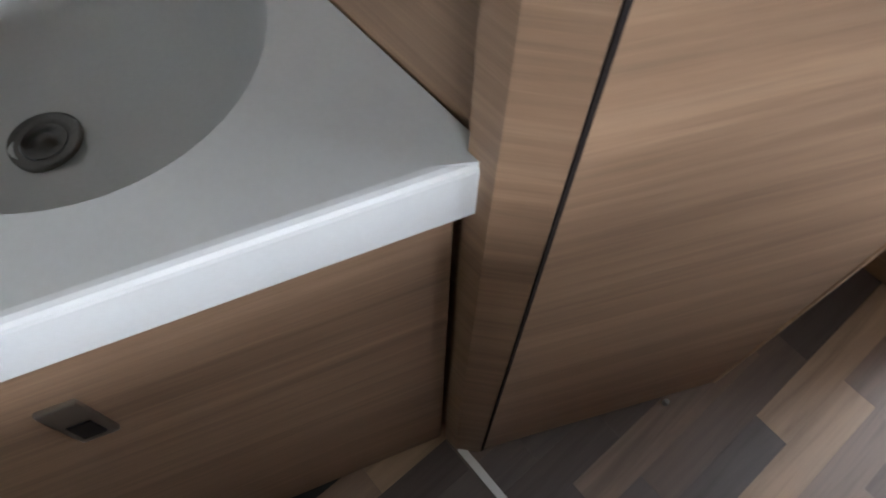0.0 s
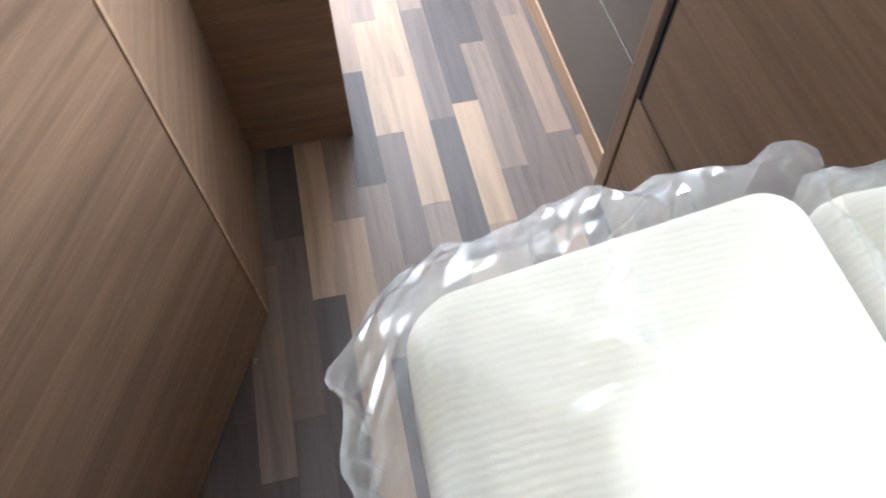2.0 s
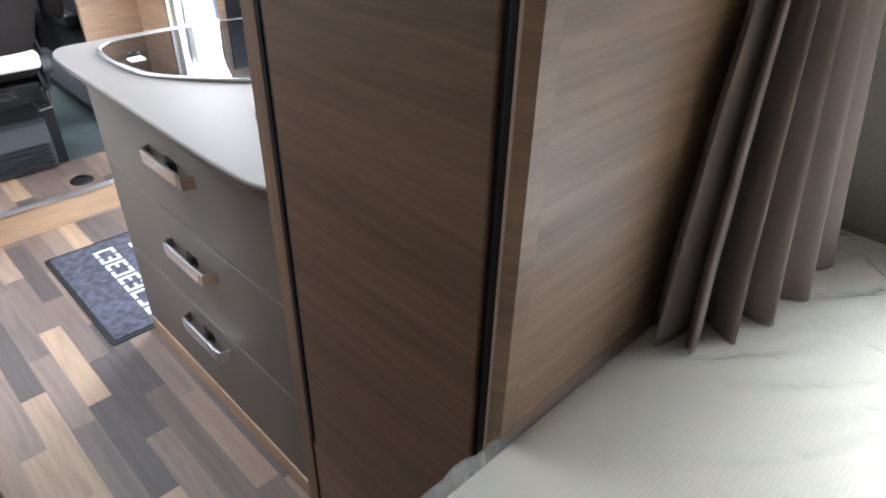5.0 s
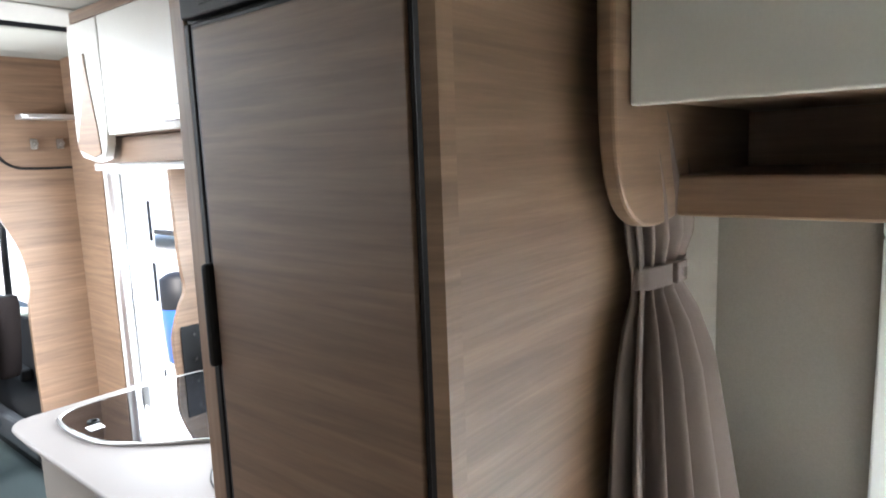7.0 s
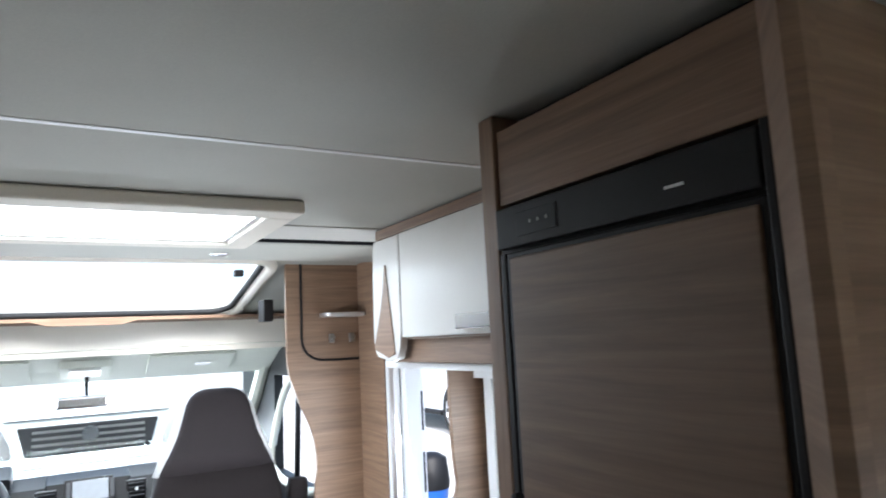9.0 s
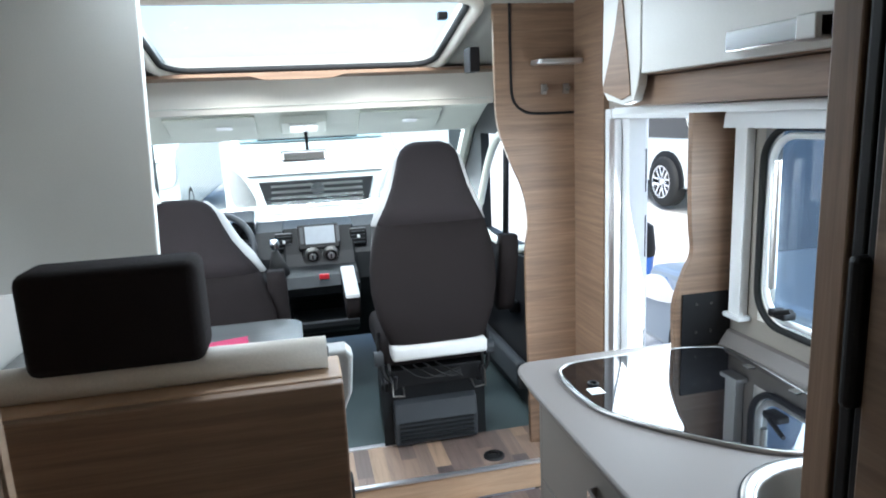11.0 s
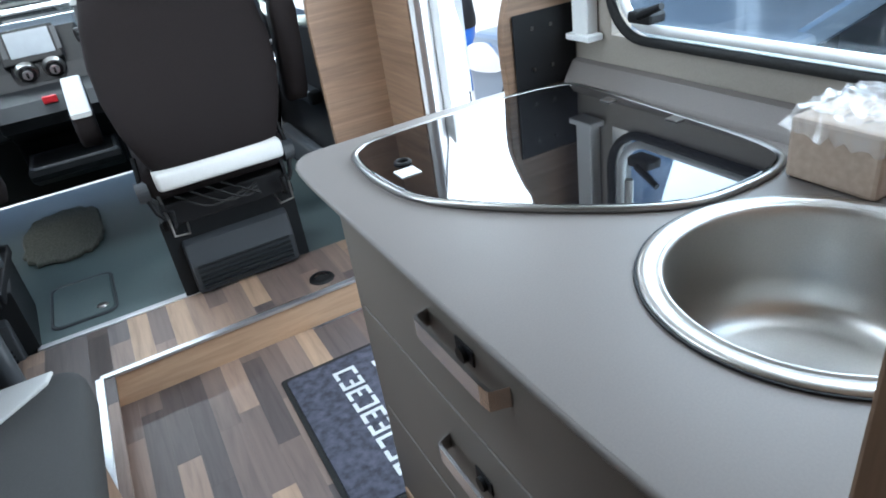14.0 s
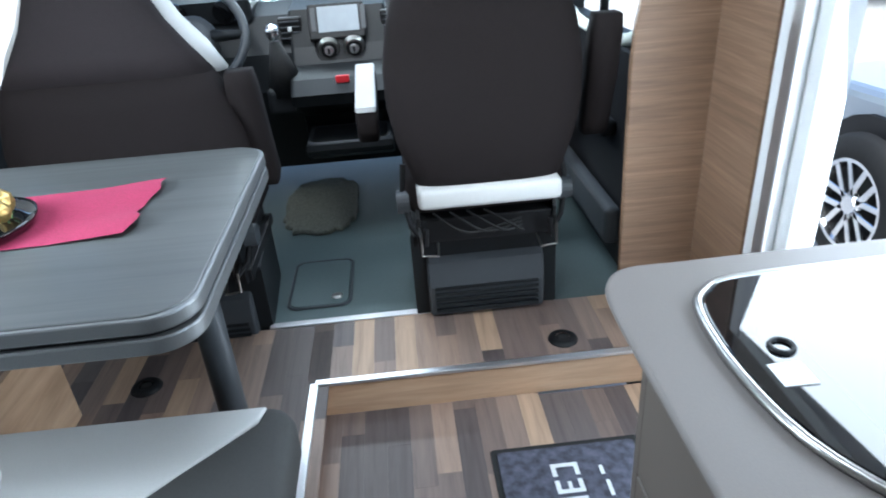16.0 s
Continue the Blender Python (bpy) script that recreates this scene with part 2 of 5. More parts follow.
m = M_MATTRESS = material("cream_knit_mattress", (0.66, 0.62, 0.5), 0.85)
mv = coords(m, (1, 1, 1))
mw = node(m, "ShaderNodeTexWave", Scale=64.0, Distortion=2.5, Detail=2.0)
mw.bands_direction = "Y"
wire(m, mv, mw.inputs["Vector"])
mc = ramp(m, mw.outputs["Fac"], [(0.2, (0.655, 0.615, 0.505)), (0.8, (0.69, 0.652, 0.54))])
wire(m, mc, principled(m).inputs["Base Color"])
relief(m, mw.outputs["Fac"], 0.1, 0.0012)

# the film is faintly milky
ft = M_FILM.node_tree
milk = ft.nodes.new("ShaderNodeBsdfDiffuse")
milk.inputs[0].default_value = (0.8, 0.82, 0.85, 1)
fmix = ft.nodes.new("ShaderNodeMixShader")
fmix.inputs[0].default_value = 0.17
last = ft.nodes["Material Output"].inputs[0].links[0].from_socket
ft.links.new(last, fmix.inputs[1])
ft.links.new(milk.outputs[0], fmix.inputs[2])
ft.links.new(fmix.outputs[0], ft.nodes["Material Output"].inputs[0])
# crinkles on the film
for fm in (M_FILM,):
    cv = coords(fm, (1, 1, 1))
    cn = node(fm, "ShaderNodeTexNoise", Scale=22.0, Detail=3.0, Roughness=0.5, Distortion=1.5)
    wire(fm, cv, cn.inputs["Vector"])
    warp = node(fm, "ShaderNodeTexNoise", Scale=3.0, Detail=2.0)
    wire(fm, cv, warp.inputs["Vector"])
    bend = mixed(fm, 0.25, cv, warp.outputs["Color"], "ADD")
    vor = node(fm, "ShaderNodeTexVoronoi", Scale=9.0)
    vor.feature = "DISTANCE_TO_EDGE"
    wire(fm, bend, vor.inputs["Vector"])
    ridge = ramp(fm, vor.outputs["Distance"], [(0.0, (1, 1, 1)), (0.05, (0.25, 0.25, 0.25)), (0.22, (0, 0, 0))])
    cn_sum = mixed(fm, 0.28, cn.outputs["Fac"], ridge, "ADD")
    cb = fm.node_tree.nodes.new("ShaderNodeBump")
    cb.inputs["Strength"].default_value, cb.inputs["Distance"].default_value = 0.55, 0.007
    wire(fm, cn_sum, cb.inputs["Height"])
    for n in fm.node_tree.nodes:
        if n.bl_idname in ("ShaderNodeBsdfGlossy", "ShaderNodeLayerWeight"):
            wire(fm, cb.outputs[0], n.inputs["Normal"])


# ---- mesh helpers ----
def box(bm, x0, x1, y0, y1, z0, z1, bevel=0.0, seg=2, turn=None):
    r = bmesh.ops.create_cube(bm, size=1)
    vs = r["verts"]
    for v in vs:
        v.co = Vector(((x0 + x1) / 2 + v.co.x * (x1 - x0), (y0 + y1) / 2 + v.co.y * (y1 - y0), (z0 + z1) / 2 + v.co.z * (z1 - z0)))
    if bevel:
        es = list({e for v in vs for e in v.link_edges})
        out = bmesh.ops.bevel(bm, geom=es, offset=bevel, segments=seg, affect="EDGES", profile=0.5)
        vs = list({v for f in out["faces"] for v in f.verts} | {v for v in vs if v.is_valid})
    if turn is not None:
        bmesh.ops.transform(bm, matrix=turn, verts=vs)
    return bm


def prism(bm, pts, a0, a1, axis="z", bevel=0.0, seg=2):
    """A polygon drawn across an axis and pushed along it."""
    def place(u, v, a):
        return {"z": (u, v, a), "y": (u, a, v), "x": (a, u, v)}[axis]
    lo = [bm.verts.new(place(u, v, a0)) for u, v in pts]
    hi = [bm.verts.new(place(u, v, a1)) for u, v in pts]
    n = len(pts)
    caps = [bm.faces.new(lo[::-1]), bm.faces.new(hi)]
    for i in range(n):
        bm.faces.new((lo[i], lo[(i + 1) % n], hi[(i + 1) % n], hi[i]))
    bmesh.ops.recalc_face_normals(bm, faces=bm.faces[:])
    if bevel:
        es = list({e for f in caps for e in f.edges})
        bmesh.ops.bevel(bm, geom=es, offset=bevel, segments=seg, affect="EDGES", profile=0.5)
    return bm


def cyl(bm, p0, p1, r0, r1=None, seg=24, caps=True):
    p0, p1 = Vector(p0), Vector(p1)
    r1 = r0 if r1 is None else r1
    m4 = Matrix.Translation((p0 + p1) / 2) @ (p1 - p0).to_track_quat("Z", "Y").to_matrix().to_4x4()
    bmesh.ops.create_cone(bm, cap_ends=caps, segments=seg, radius1=r0, radius2=r1, depth=(p1 - p0).length, matrix=m4)
    return bm


def lathe(bm, profile, centre, seg=40, turn=None):
    rings = []
    for r, z in profile:
        rings.append([bm.verts.new((centre[0] + r * math.cos(2 * math.pi * i / seg), centre[1] + r * math.sin(2 * math.pi * i / seg), centre[2] + z)) for i in range(seg)])
    for a, b in zip(rings, rings[1:]):
        for i in range(seg):
            bm.faces.new((a[i], a[(i + 1) % seg], b[(i + 1) % seg], b[i]))
    if turn is not None:
        bmesh.ops.transform(bm, matrix=turn, verts=[v for ring in rings for v in ring])
    return bm


def tube(bm, pts, r, seg=10, closed=False):
    pts = [Vector(p) for p in pts]
    rings, n = [], len(pts)
    for i, p in enumerate(pts):
        d = (pts[(i + 1) % n] - pts[i - 1]) if closed else (pts[min(i + 1, n - 1)] - pts[max(i - 1, 0)])
        q = d.to_track_quat("Z", "Y").to_matrix()
        rings.append([bm.verts.new(p + q @ Vector((r * math.cos(2 * math.pi * k / seg), r * math.sin(2 * math.pi * k / seg), 0))) for k in range(seg)])
    pairs = list(zip(rings, rings[1:])) + ([(rings[-1], rings[0])] if closed else [])
    for a, b in pairs:
        off = min(range(seg), key=lambda s: sum((a[k].co - b[(k + s) % seg].co).length for k in range(0, seg, 3)))
        for k in range(seg):
            bm.faces.new((a[k], a[(k + 1) % seg], b[(k + 1 + off) % seg], b[(k + off) % seg]))
    if not closed:
        bm.faces.new(rings[0][::-1])
        bm.faces.new(rings[-1])
    return bm


def loft(bm, rings, cap=True):
    vs = [[bm.verts.new(p) for p in ring] for ring in rings]
    n = len(vs[0])
    for a, b in zip(vs, vs[1:]):
        for i in range(n):
            bm.faces.new((a[i], a[(i + 1) % n], b[(i + 1) % n], b[i]))
    if cap:
        bm.faces.new(vs[0][::-1])
        bm.faces.new(vs[-1])
    bmesh.ops.recalc_face_normals(bm, faces=bm.faces[:])
    return bm


def rounded(x0, x1, y0, y1, r, n=6):
    out = []
    for cx, cy, a0 in ((x1 - r, y1 - r, 0), (x0 + r, y1 - r, 90), (x0 + r, y0 + r, 180), (x1 - r, y0 + r, 270)):
        for k in range(n + 1):
            a = radians(a0 + 90 * k / n)
            out.append((cx + r * math.cos(a), cy + r * math.sin(a)))
    return out


def smooth_poly(pts, n=6, closed=True):
    """A rounded line through points (Catmull-Rom)."""
    out, k = [], len(pts)
    for i in range(k if closed else k - 1):
        p0, p1, p2, p3 = (Vector(pts[(i + d) % k if closed else max(0, min(k - 1, i + d))]) for d in (-1, 0, 1, 2))
        for s in range(n):
            t = s / n
            out.append(tuple(0.5 * ((2 * p1) + (p2 - p0) * t + (2 * p0 - 5 * p1 + 4 * p2 - p3) * t * t + (3 * p1 - p0 - 3 * p2 + p3) * t ** 3)))
    if not closed:
        out.append(tuple(pts[-1]))
    return out


def mesh_of(bm, name, mat, smooth=False):
    me = bpy.data.meshes.new(name)
    bm.to_mesh(me)
    bm.free()
    me.materials.append(mat)
    if smooth:
        for p in me.polygons:
            p.use_smooth = True
    return me


def thing(name, base, label, category, group="", kind=""):
    e = new(name)
    e.empty_display_size = 0.05
    e.location = base
    return tagged(e, label, category, group, kind)


def part(name, bm, mat, parent, label="", smooth=False):
    ob = new(name, mesh_of(bm, name, mat, smooth))
    ob.parent = parent
    if parent.type == "EMPTY":
        ob.matrix_parent_inverse = Matrix.Translation(-parent.location)
    if label:
        tagged(ob, label)
    return ob


def single(name, bm, mat, label, category, kind="", group="", smooth=False):
    return tagged(new(name, mesh_of(bm, name, mat, smooth)), label, category, group, kind)


def B():
    return bmesh.new()


# ---- shell ----
RX, LX, REAR, CEIL = 0.835, -1.25, -2.45, 1.962
T = 0.05
single("subfloor", box(B(), LX - T, 1.0, REAR, 0.957, -0.06, -0.009), M_GREY_PL, "dark underlay beneath the laminate planks", "floor", "structure")


def wall_with_holes(name, axis, a, thick, u0, u1, v0, v1, holes, mat, label):
    """A wall across x (axis 'x') or y, with rectangular openings through it."""
    bm = B()
    us = sorted({u0, u1, *(h[0] for h in holes), *(h[1] for h in holes)})
    vs = sorted({v0, v1, *(h[2] for h in holes), *(h[3] for h in holes)})
    for ua, ub in zip(us, us[1:]):
        for va, vb in zip(vs, vs[1:]):
            uc, vc = (ua + ub) / 2, (va + vb) / 2
            if any(h[0] < uc < h[1] and h[2] < vc < h[3] for h in holes):
                continue
            if axis == "x":
                box(bm, a, a + thick, ua, ub, va, vb)
            else:
                box(bm, ua, ub, a, a + thick, va, vb)
    bmesh.ops.remove_doubles(bm, verts=bm.verts[:], dist=1e-5)
    return single(name, bm, mat, label, "wall", "structure")


wall_with_holes("wall_right", "x", RX, T, REAR, 1.13, -0.5, 2.05,
                [(0.2, 0.83, -0.4, 1.56), (-0.86, -0.0, 1.0, 1.5), (-2.3, -1.72, 0.86, 1.36)], M_TAUPE_WALL, "taupe lined side wall with door and window openings")
wall_with_holes("wall_left", "x", LX - T, T, REAR, 1.13, -0.3, 2.05, [(-0.1, 0.7, 1.0, 1.5)], M_WALL, "pale lined side wall with a dinette window")
single("wall_rear", box(B(), LX - T, RX + T, REAR - T, REAR, -0.3, 2.05), M_WALL, "pale lined rear wall", "wall", "structure")
# ceiling with the roof light's opening
bm = B()
SX0, SX1, SY0, SY1 = -0.6, 0.06, -0.17, 0.28
for x0, x1, y0, y1 in ((LX, RX, REAR, -0.645), (LX, RX, -0.641, SY0), (LX, SX0, SY0, SY1), (SX1, RX, SY0, SY1), (LX, RX, SY1, 0.3), (-0.69, 0.135, 0.3, 0.36)):
    box(bm, x0, x1, y0, y1, CEIL, CEIL + 0.06)
box(bm, LX, RX, -0.646, -0.640, CEIL + 0.002, CEIL + 0.05)
single("ceiling", bm, M_CEIL, "off-white textured ceiling lining with a cross seam", "ceiling", "structure")
single("trim_ceiling", box(B(), LX, RX, -0.65, -0.636, CEIL - 0.0015, CEIL + 0.001, 0.0005), M_WHITE_PL, "thin pale joint strip across the ceiling", "trim", "structure")
# hood ceiling above the cab step
bm = B()
prism(bm, [(0.43, 1.966), (0.44, 1.962), (0.9, 1.968), (1.02, 2.0), (1.02, 2.05), (0.43, 2.05)], LX, RX, "x")
for x0, x1 in ((LX, -0.86), (0.38, RX)):
    prism(bm, [(1.02, 2.0), (1.95, 1.79), (1.95, 1.85), (1.02, 2.06)], x0, x1, "x")
prism(bm, [(1.84, 1.815), (1.95, 1.79), (1.95, 1.85), (1.84, 1.875)], -0.86, 0.38, "x")
single("ceiling_hood", bm, M_CEIL, "sloping off-white hood lining round the front roof window", "ceiling", "structure")
bm = B()
prism(bm, [(1.90, 1.80), (1.93, 1.62), (1.96, 1.62), (1.96, 1.80)], LX, RX, "x", 0.004)
single("trim_hood_panel", bm, M_CREAM, "cream panel under the front roof window", "trim", "structure")
bm = B()
prism(bm, [(1.80, 1.80), (1.90, 1.79), (1.90, 1.775), (1.80, 1.785)], LX, RX, "x", 0.003)
prism(bm, [(-0.5, 1.787), (-0.42, 1.765), (-0.12, 1.765), (-0.04, 1.787)], 1.79, 1.802, "y")
single("trim_hood_shelf", bm, M_WOOD, "narrow wooden shelf lip under the roof window", "trim", "structure")
# black boards inside the slot stand in for the shade in it
bm = B()
box(bm, LX, RX, 0.3, 0.428, 2.04, 2.05)
box(bm, LX, RX, 0.421, 0.428, 1.967, 2.039)
single("trim_slot", bm, M_BLACK, "recessed slot between ceiling and hood lining, its shade painted as black boards", "trim", "structure")
bm = B()
for x0, x1 in ((LX, -0.69), (0.135, RX)):
    box(bm, x0, x1, 0.07, 0.299, CEIL - 0.004, CEIL - 0.001, 0.001)
single("trim_ceiling_edge", bm, M_WALL, "smooth white edge panel at the front of the ceiling", "trim", "structure")
# cab headliner and pillars
bm = B()
prism(bm, [(1.92, 1.65), (2.06, 1.61), (2.2, 1.55), (2.33, 1.485), (2.36, 1.50), (2.22, 1.60), (2.0, 1.69)], LX + 0.12, 0.73, "x", 0.004)
single("ceiling_cab", bm, M_HEADLINER, "greenish grey cab headliner above the windscreen", "ceiling", "structure")
bm = B()
for s in (-1, 1):
    xs = -0.24 + s * 0.93
    loft(bm, [[(xs + 0.04 * math.cos(a) - s * 0.0, y + 0.05 * math.sin(a), z) for a in [2 * math.pi * k / 8 for k in range(8)]] for y, z in ((2.28, 1.56), (2.55, 1.3), (2.95, 0.98))])
single("trim_pillar", bm, M_HEADLINER, "pale windscreen pillars", "trim", "structure")
wn_ob = thing("window_1", (-0.24, 2.6, 1.0), "wide sloping glass windscreen", "windscreen", "", "structure")
g = part("pane", prism(B(), [(2.33, 1.485), (2.95, 0.98), (2.955, 0.985), (2.335, 1.49)], -1.17, 0.69, "x"), M_WINDSCREEN, wn_ob)
g.visible_shadow = False
# cab side walls with door windows
wall_with_holes("wall_cab_right", "x", 0.72, 0.05, 1.13, 3.0, -0.3, 2.0, [(1.42, 2.2, 0.92, 1.46)], M_DASH, "dark cab door side")
wall_with_holes("wall_cab_left", "x", LX + 0.02, 0.05, 1.13, 3.0, -0.3, 2.0, [(1.42, 2.2, 0.92, 1.46)], M_DASH, "dark cab door side")
bm = B()
tube(bm, [(0.712, y, z) for y, z in smooth_poly([(1.42, 0.94), (2.2, 0.92), (2.12, 1.2), (1.85, 1.44), (1.5, 1.47), (1.4, 1.3)], 6)], 0.022, 8, True)
single("trim_cab_door", bm, M_HEADLINER, "pale frame round the cab door window", "trim", "structure", smooth=True)


# ---- step, raised floor, cab floor ----
STEP = 0.12
bm = B()
box(bm, -0.352, RX, 0.957, 1.285, 0.0, STEP - 0.009)
box(bm, LX, -0.352, -0.45, 1.285, 0.0, STEP - 0.009)
single("floor_raised", bm, M_WOOD_PALE, "raised dinette floor with a pale wood riser", "floor", "structure")
bm = B()
box(bm, -0.352, RX, 0.949, 0.972, STEP - 0.006, STEP + 0.006, 0.002)
box(bm, -0.367, -0.343, -0.45, 0.957, STEP - 0.006, STEP + 0.006, 0.002)
single("trim_step", bm, M_ALU, "brushed aluminium edge strip on the step", "trim", "structure")
single("floor_cab", box(B(), LX, 0.72, 1.285, 2.95, 0.02, 0.11), M_CABFLOOR, "grey green vinyl cab floor", "floor", "structure")
single("trim_cab_strip", box(B(), -0.53, 0.2, 1.272, 1.30, STEP - 0.008, STEP + 0.006, 0.002), M_ALU, "bright metal strip between laminate and cab floor", "trim", "structure")
hatch = thing("floor_hatch", (-0.38, 1.58, 0.11), "square grey hatch lid set in the cab floor", "hatch")
part("lid", prism(B(), rounded(-0.48, -0.275, 1.40, 1.72, 0.03), 0.112, 0.118, "z", 0.002), M_CABFLOOR, hatch)
part("rim", tube(B(), [(x, y, 0.114) for x, y in rounded(-0.488, -0.267, 1.392, 1.728, 0.035)], 0.005, 6, True), M_GREY_PL, hatch)
part("lock", lathe(B(), [(0.0, 0.012), (0.012, 0.012), (0.02, 0.009), (0.024, 0.0)], (-0.315, 1.45, 0.112), 20), M_STEEL, hatch, "small round metal lock")
bm = B()
random.seed(5)
ring = []
for k in range(40):
    a = 2 * math.pi * k / 40
    r = 1 + random.uniform(-0.06, 0.06)
    ring.append((-0.43 + 0.165 * r * math.copysign(abs(math.cos(a)) ** 0.6, math.cos(a)), 2.28 + 0.3 * r * math.copysign(abs(math.sin(a)) ** 0.6, math.sin(a))))
prism(bm, ring, 0.112, 0.135, "z", 0.008)
single("footwell_rug", bm, M_RUG, "shaggy grey rug lying in the cab footwell", "rug")
for x, y, lab in ((0.407, 1.05, "round black rubber-rimmed floor socket"), (-0.86, 1.03, "round black rubber-rimmed floor socket")):
    fs = thing("floor_socket", (x, y, STEP), lab, "floor socket", "floor sockets")
    part("ring", lathe(B(), [(0.022, 0.012), (0.035, 0.012), (0.044, 0.006), (0.046, 0.0)], (x, y, STEP), 28), M_BLACK, fs, smooth=True)
    part("plug", lathe(B(), [(0.0, 0.008), (0.014, 0.009), (0.022, 0.006), (0.022, 0.0)], (x, y, STEP), 20), M_RUBBER, fs, smooth=True)

# ---- door mat with print ----
mat_t = thing("door_mat", (0.33, 0.42, 0), "dark blue-grey carpet mat with white print and rubber rim", "door mat")
part("carpet_top", prism(B(), rounded(0.142, 0.52, 0.118, 0.722, 0.01, 3), 0.001, 0.007, "z", 0.002), M_MAT, mat_t)
part("rubber_edge", prism(B(), rounded(0.126, 0.536, 0.1, 0.738, 0.012, 3), 0.0005, 0.004, "z", 0.001), M_RUBBER, mat_t)


# the wordmark on the mat, as plain strokes
for k in range(9):
    y = 0.66 - 0.056 * k
    bm = B()
    box(bm, 0.275, 0.287, y - 0.042, y, 0.0072, 0.0082)
    if k % 2 == 0:
        box(bm, 0.287, 0.335, y - 0.012, y, 0.0072, 0.0082)
    else:
        box(bm, 0.287, 0.335, y - 0.042, y - 0.03, 0.0072, 0.0082)
    box(bm, 0.335, 0.347, y - 0.042, y, 0.0072, 0.0082)
    if k % 3:
        box(bm, 0.307, 0.317, y - 0.036, y - 0.006, 0.0072, 0.0082)
    part("print_stroke", bm, M_MAT_PRINT, mat_t, "white printed stroke")
for dx, dy, w in ((0.40, 0.64, 0.03), (0.405, 0.59, 0.05), (0.40, 0.52, 0.05), (0.405, 0.45, 0.05), (0.40, 0.39, 0.04)):
    part("script_bar", box(B(), dx, dx + 0.01, dy - w, dy, 0.0072, 0.0082), M_MAT_PRINT, mat_t, "small illegible script")


# ---- kitchen ----
def handle(parent, x, y0, y1, z):
    """A flat chrome loop handle that stands off a front facing -x."""
    bm = B()
    h = 0.019
    pts = [(x, y0 + 0.012, z - h), (x - 0.027, y0 + 0.02, z - h), (x - 0.031, y0 + 0.035, z - h + 0.004), (x - 0.031, y1 - 0.035, z - h + 0.004), (x - 0.027, y1 - 0.02, z - h), (x, y1 - 0.012, z - h)]
    for (a, b) in zip(pts, pts[1:]):
        pa, pb = Vector(a), Vector(b)
        vs = []
        for p in (pa, pb):
            for dz, dx in ((0, 0), (2 * h - 0.006, 0), (2 * h - 0.006, 0.006), (0, 0.006)):
                vs.append(bm.verts.new((p.x + dx, p.y, p.z + dz)))
        for f in ((0, 1, 2, 3), (7, 6, 5, 4), (0, 4, 5, 1), (1, 5, 6, 2), (2, 6, 7, 3), (3, 7, 4, 0)):
            bm.faces.new([vs[i] for i in f])
    bmesh.ops.recalc_face_normals(bm, faces=bm.faces[:])
    hd = part("handle", bm, M_CHROME, parent, "flat chrome loop handle")
    part("backplate", box(B(), x - 0.003, x, (y0 + y1) / 2 - 0.024, (y0 + y1) / 2 + 0.024, z - 0.014, z + 0.014, 0.002), M_BLACK, hd)
    part("latch_button", cyl(B(), (x - 0.010, (y0 + y1) / 2, z - 0.004), (x, (y0 + y1) / 2, z - 0.004), 0.012, 0.013, 16), M_BLACK, hd)


FX = 0.262
kit = thing("kitchen_unit", (0.5, -0.37, 0), "taupe laminate kitchen base unit with three drawers", "kitchen cabinet")
part("body", box(B(), FX + 0.02, RX - 0.004, -0.868, 0.085, 0.06, 0.735), M_TAUPE, kit)
part("top_rail", box(B(), FX + 0.02, FX + 0.06, -0.866, 0.084, 0.737, 0.86), M_TAUPE, kit)
part("plinth", box(B(), FX - 0.004, RX - 0.004, -0.868, 0.085, 0.0, 0.06, 0.002), M_WOOD_PALE, kit, "pale wood plinth")
part("end_panel", box(B(), FX + 0.002, RX - 0.004, 0.087, 0.105, 0.0, 0.857, 0.002), M_TAUPE, kit)
for z0, z1, hz in ((0.062, 0.322, 0.262), (0.328, 0.588, 0.5), (0.594, 0.85, 0.752)):
    d = part("drawer_front", box(B(), FX, FX + 0.018, -0.862, 0.083, z0, z1, 0.002), M_TAUPE, kit)
    handle(d, FX, -0.475, -0.235, hz)
part("drawer_seam", box(B(), FX + 0.016, FX + 0.019, -0.866, 0.084, 0.06, 0.85), M_BLACK, kit)
# worktop: curved front, cut for sink and hob is covered by both
front = [(0.30, 0.155), (0.245, 0.15), (0.216, 0.115), (0.207, 0.05), (0.205, -0.12), (0.205, -0.32), (0.205, -0.52), (0.206, -0.66), (0.209, -0.75), (0.215, -0.81), (0.237, -0.872)]
front = smooth_poly(front, 5, False)
outline = front + [(0.80, -0.872), (RX - 0.003, -0.872), (RX - 0.003, 0.16), (0.5, 0.16)]
SINK = (0.528, -0.653, 0.18)
wt = thing("worktop", (0.5, -0.37, 0.858), "taupe laminate worktop with a curved front edge", "worktop")
bm = B()
top = [bm.verts.new((x, y, 0.9)) for x, y in outline]
n_hole = 48
hole = [bm.verts.new((SINK[0] + (SINK[2] - 0.012) * math.cos(2 * math.pi * k / n_hole), SINK[1] + (SINK[2] - 0.012) * math.sin(2 * math.pi * k / n_hole), 0.9)) for k in range(n_hole)]
edges = [bm.edges.new((a, b)) for loop in (top, hole) for a, b in zip(loop, loop[1:] + loop[:1])]
bmesh.ops.triangle_fill(bm, use_beauty=True, edges=edges, normal=(0, 0, 1))
low = {v: bm.verts.new((v.co.x + (0.014 if v.co.x < 0.3 else 0.0), v.co.y, 0.862)) for v in top + hole}
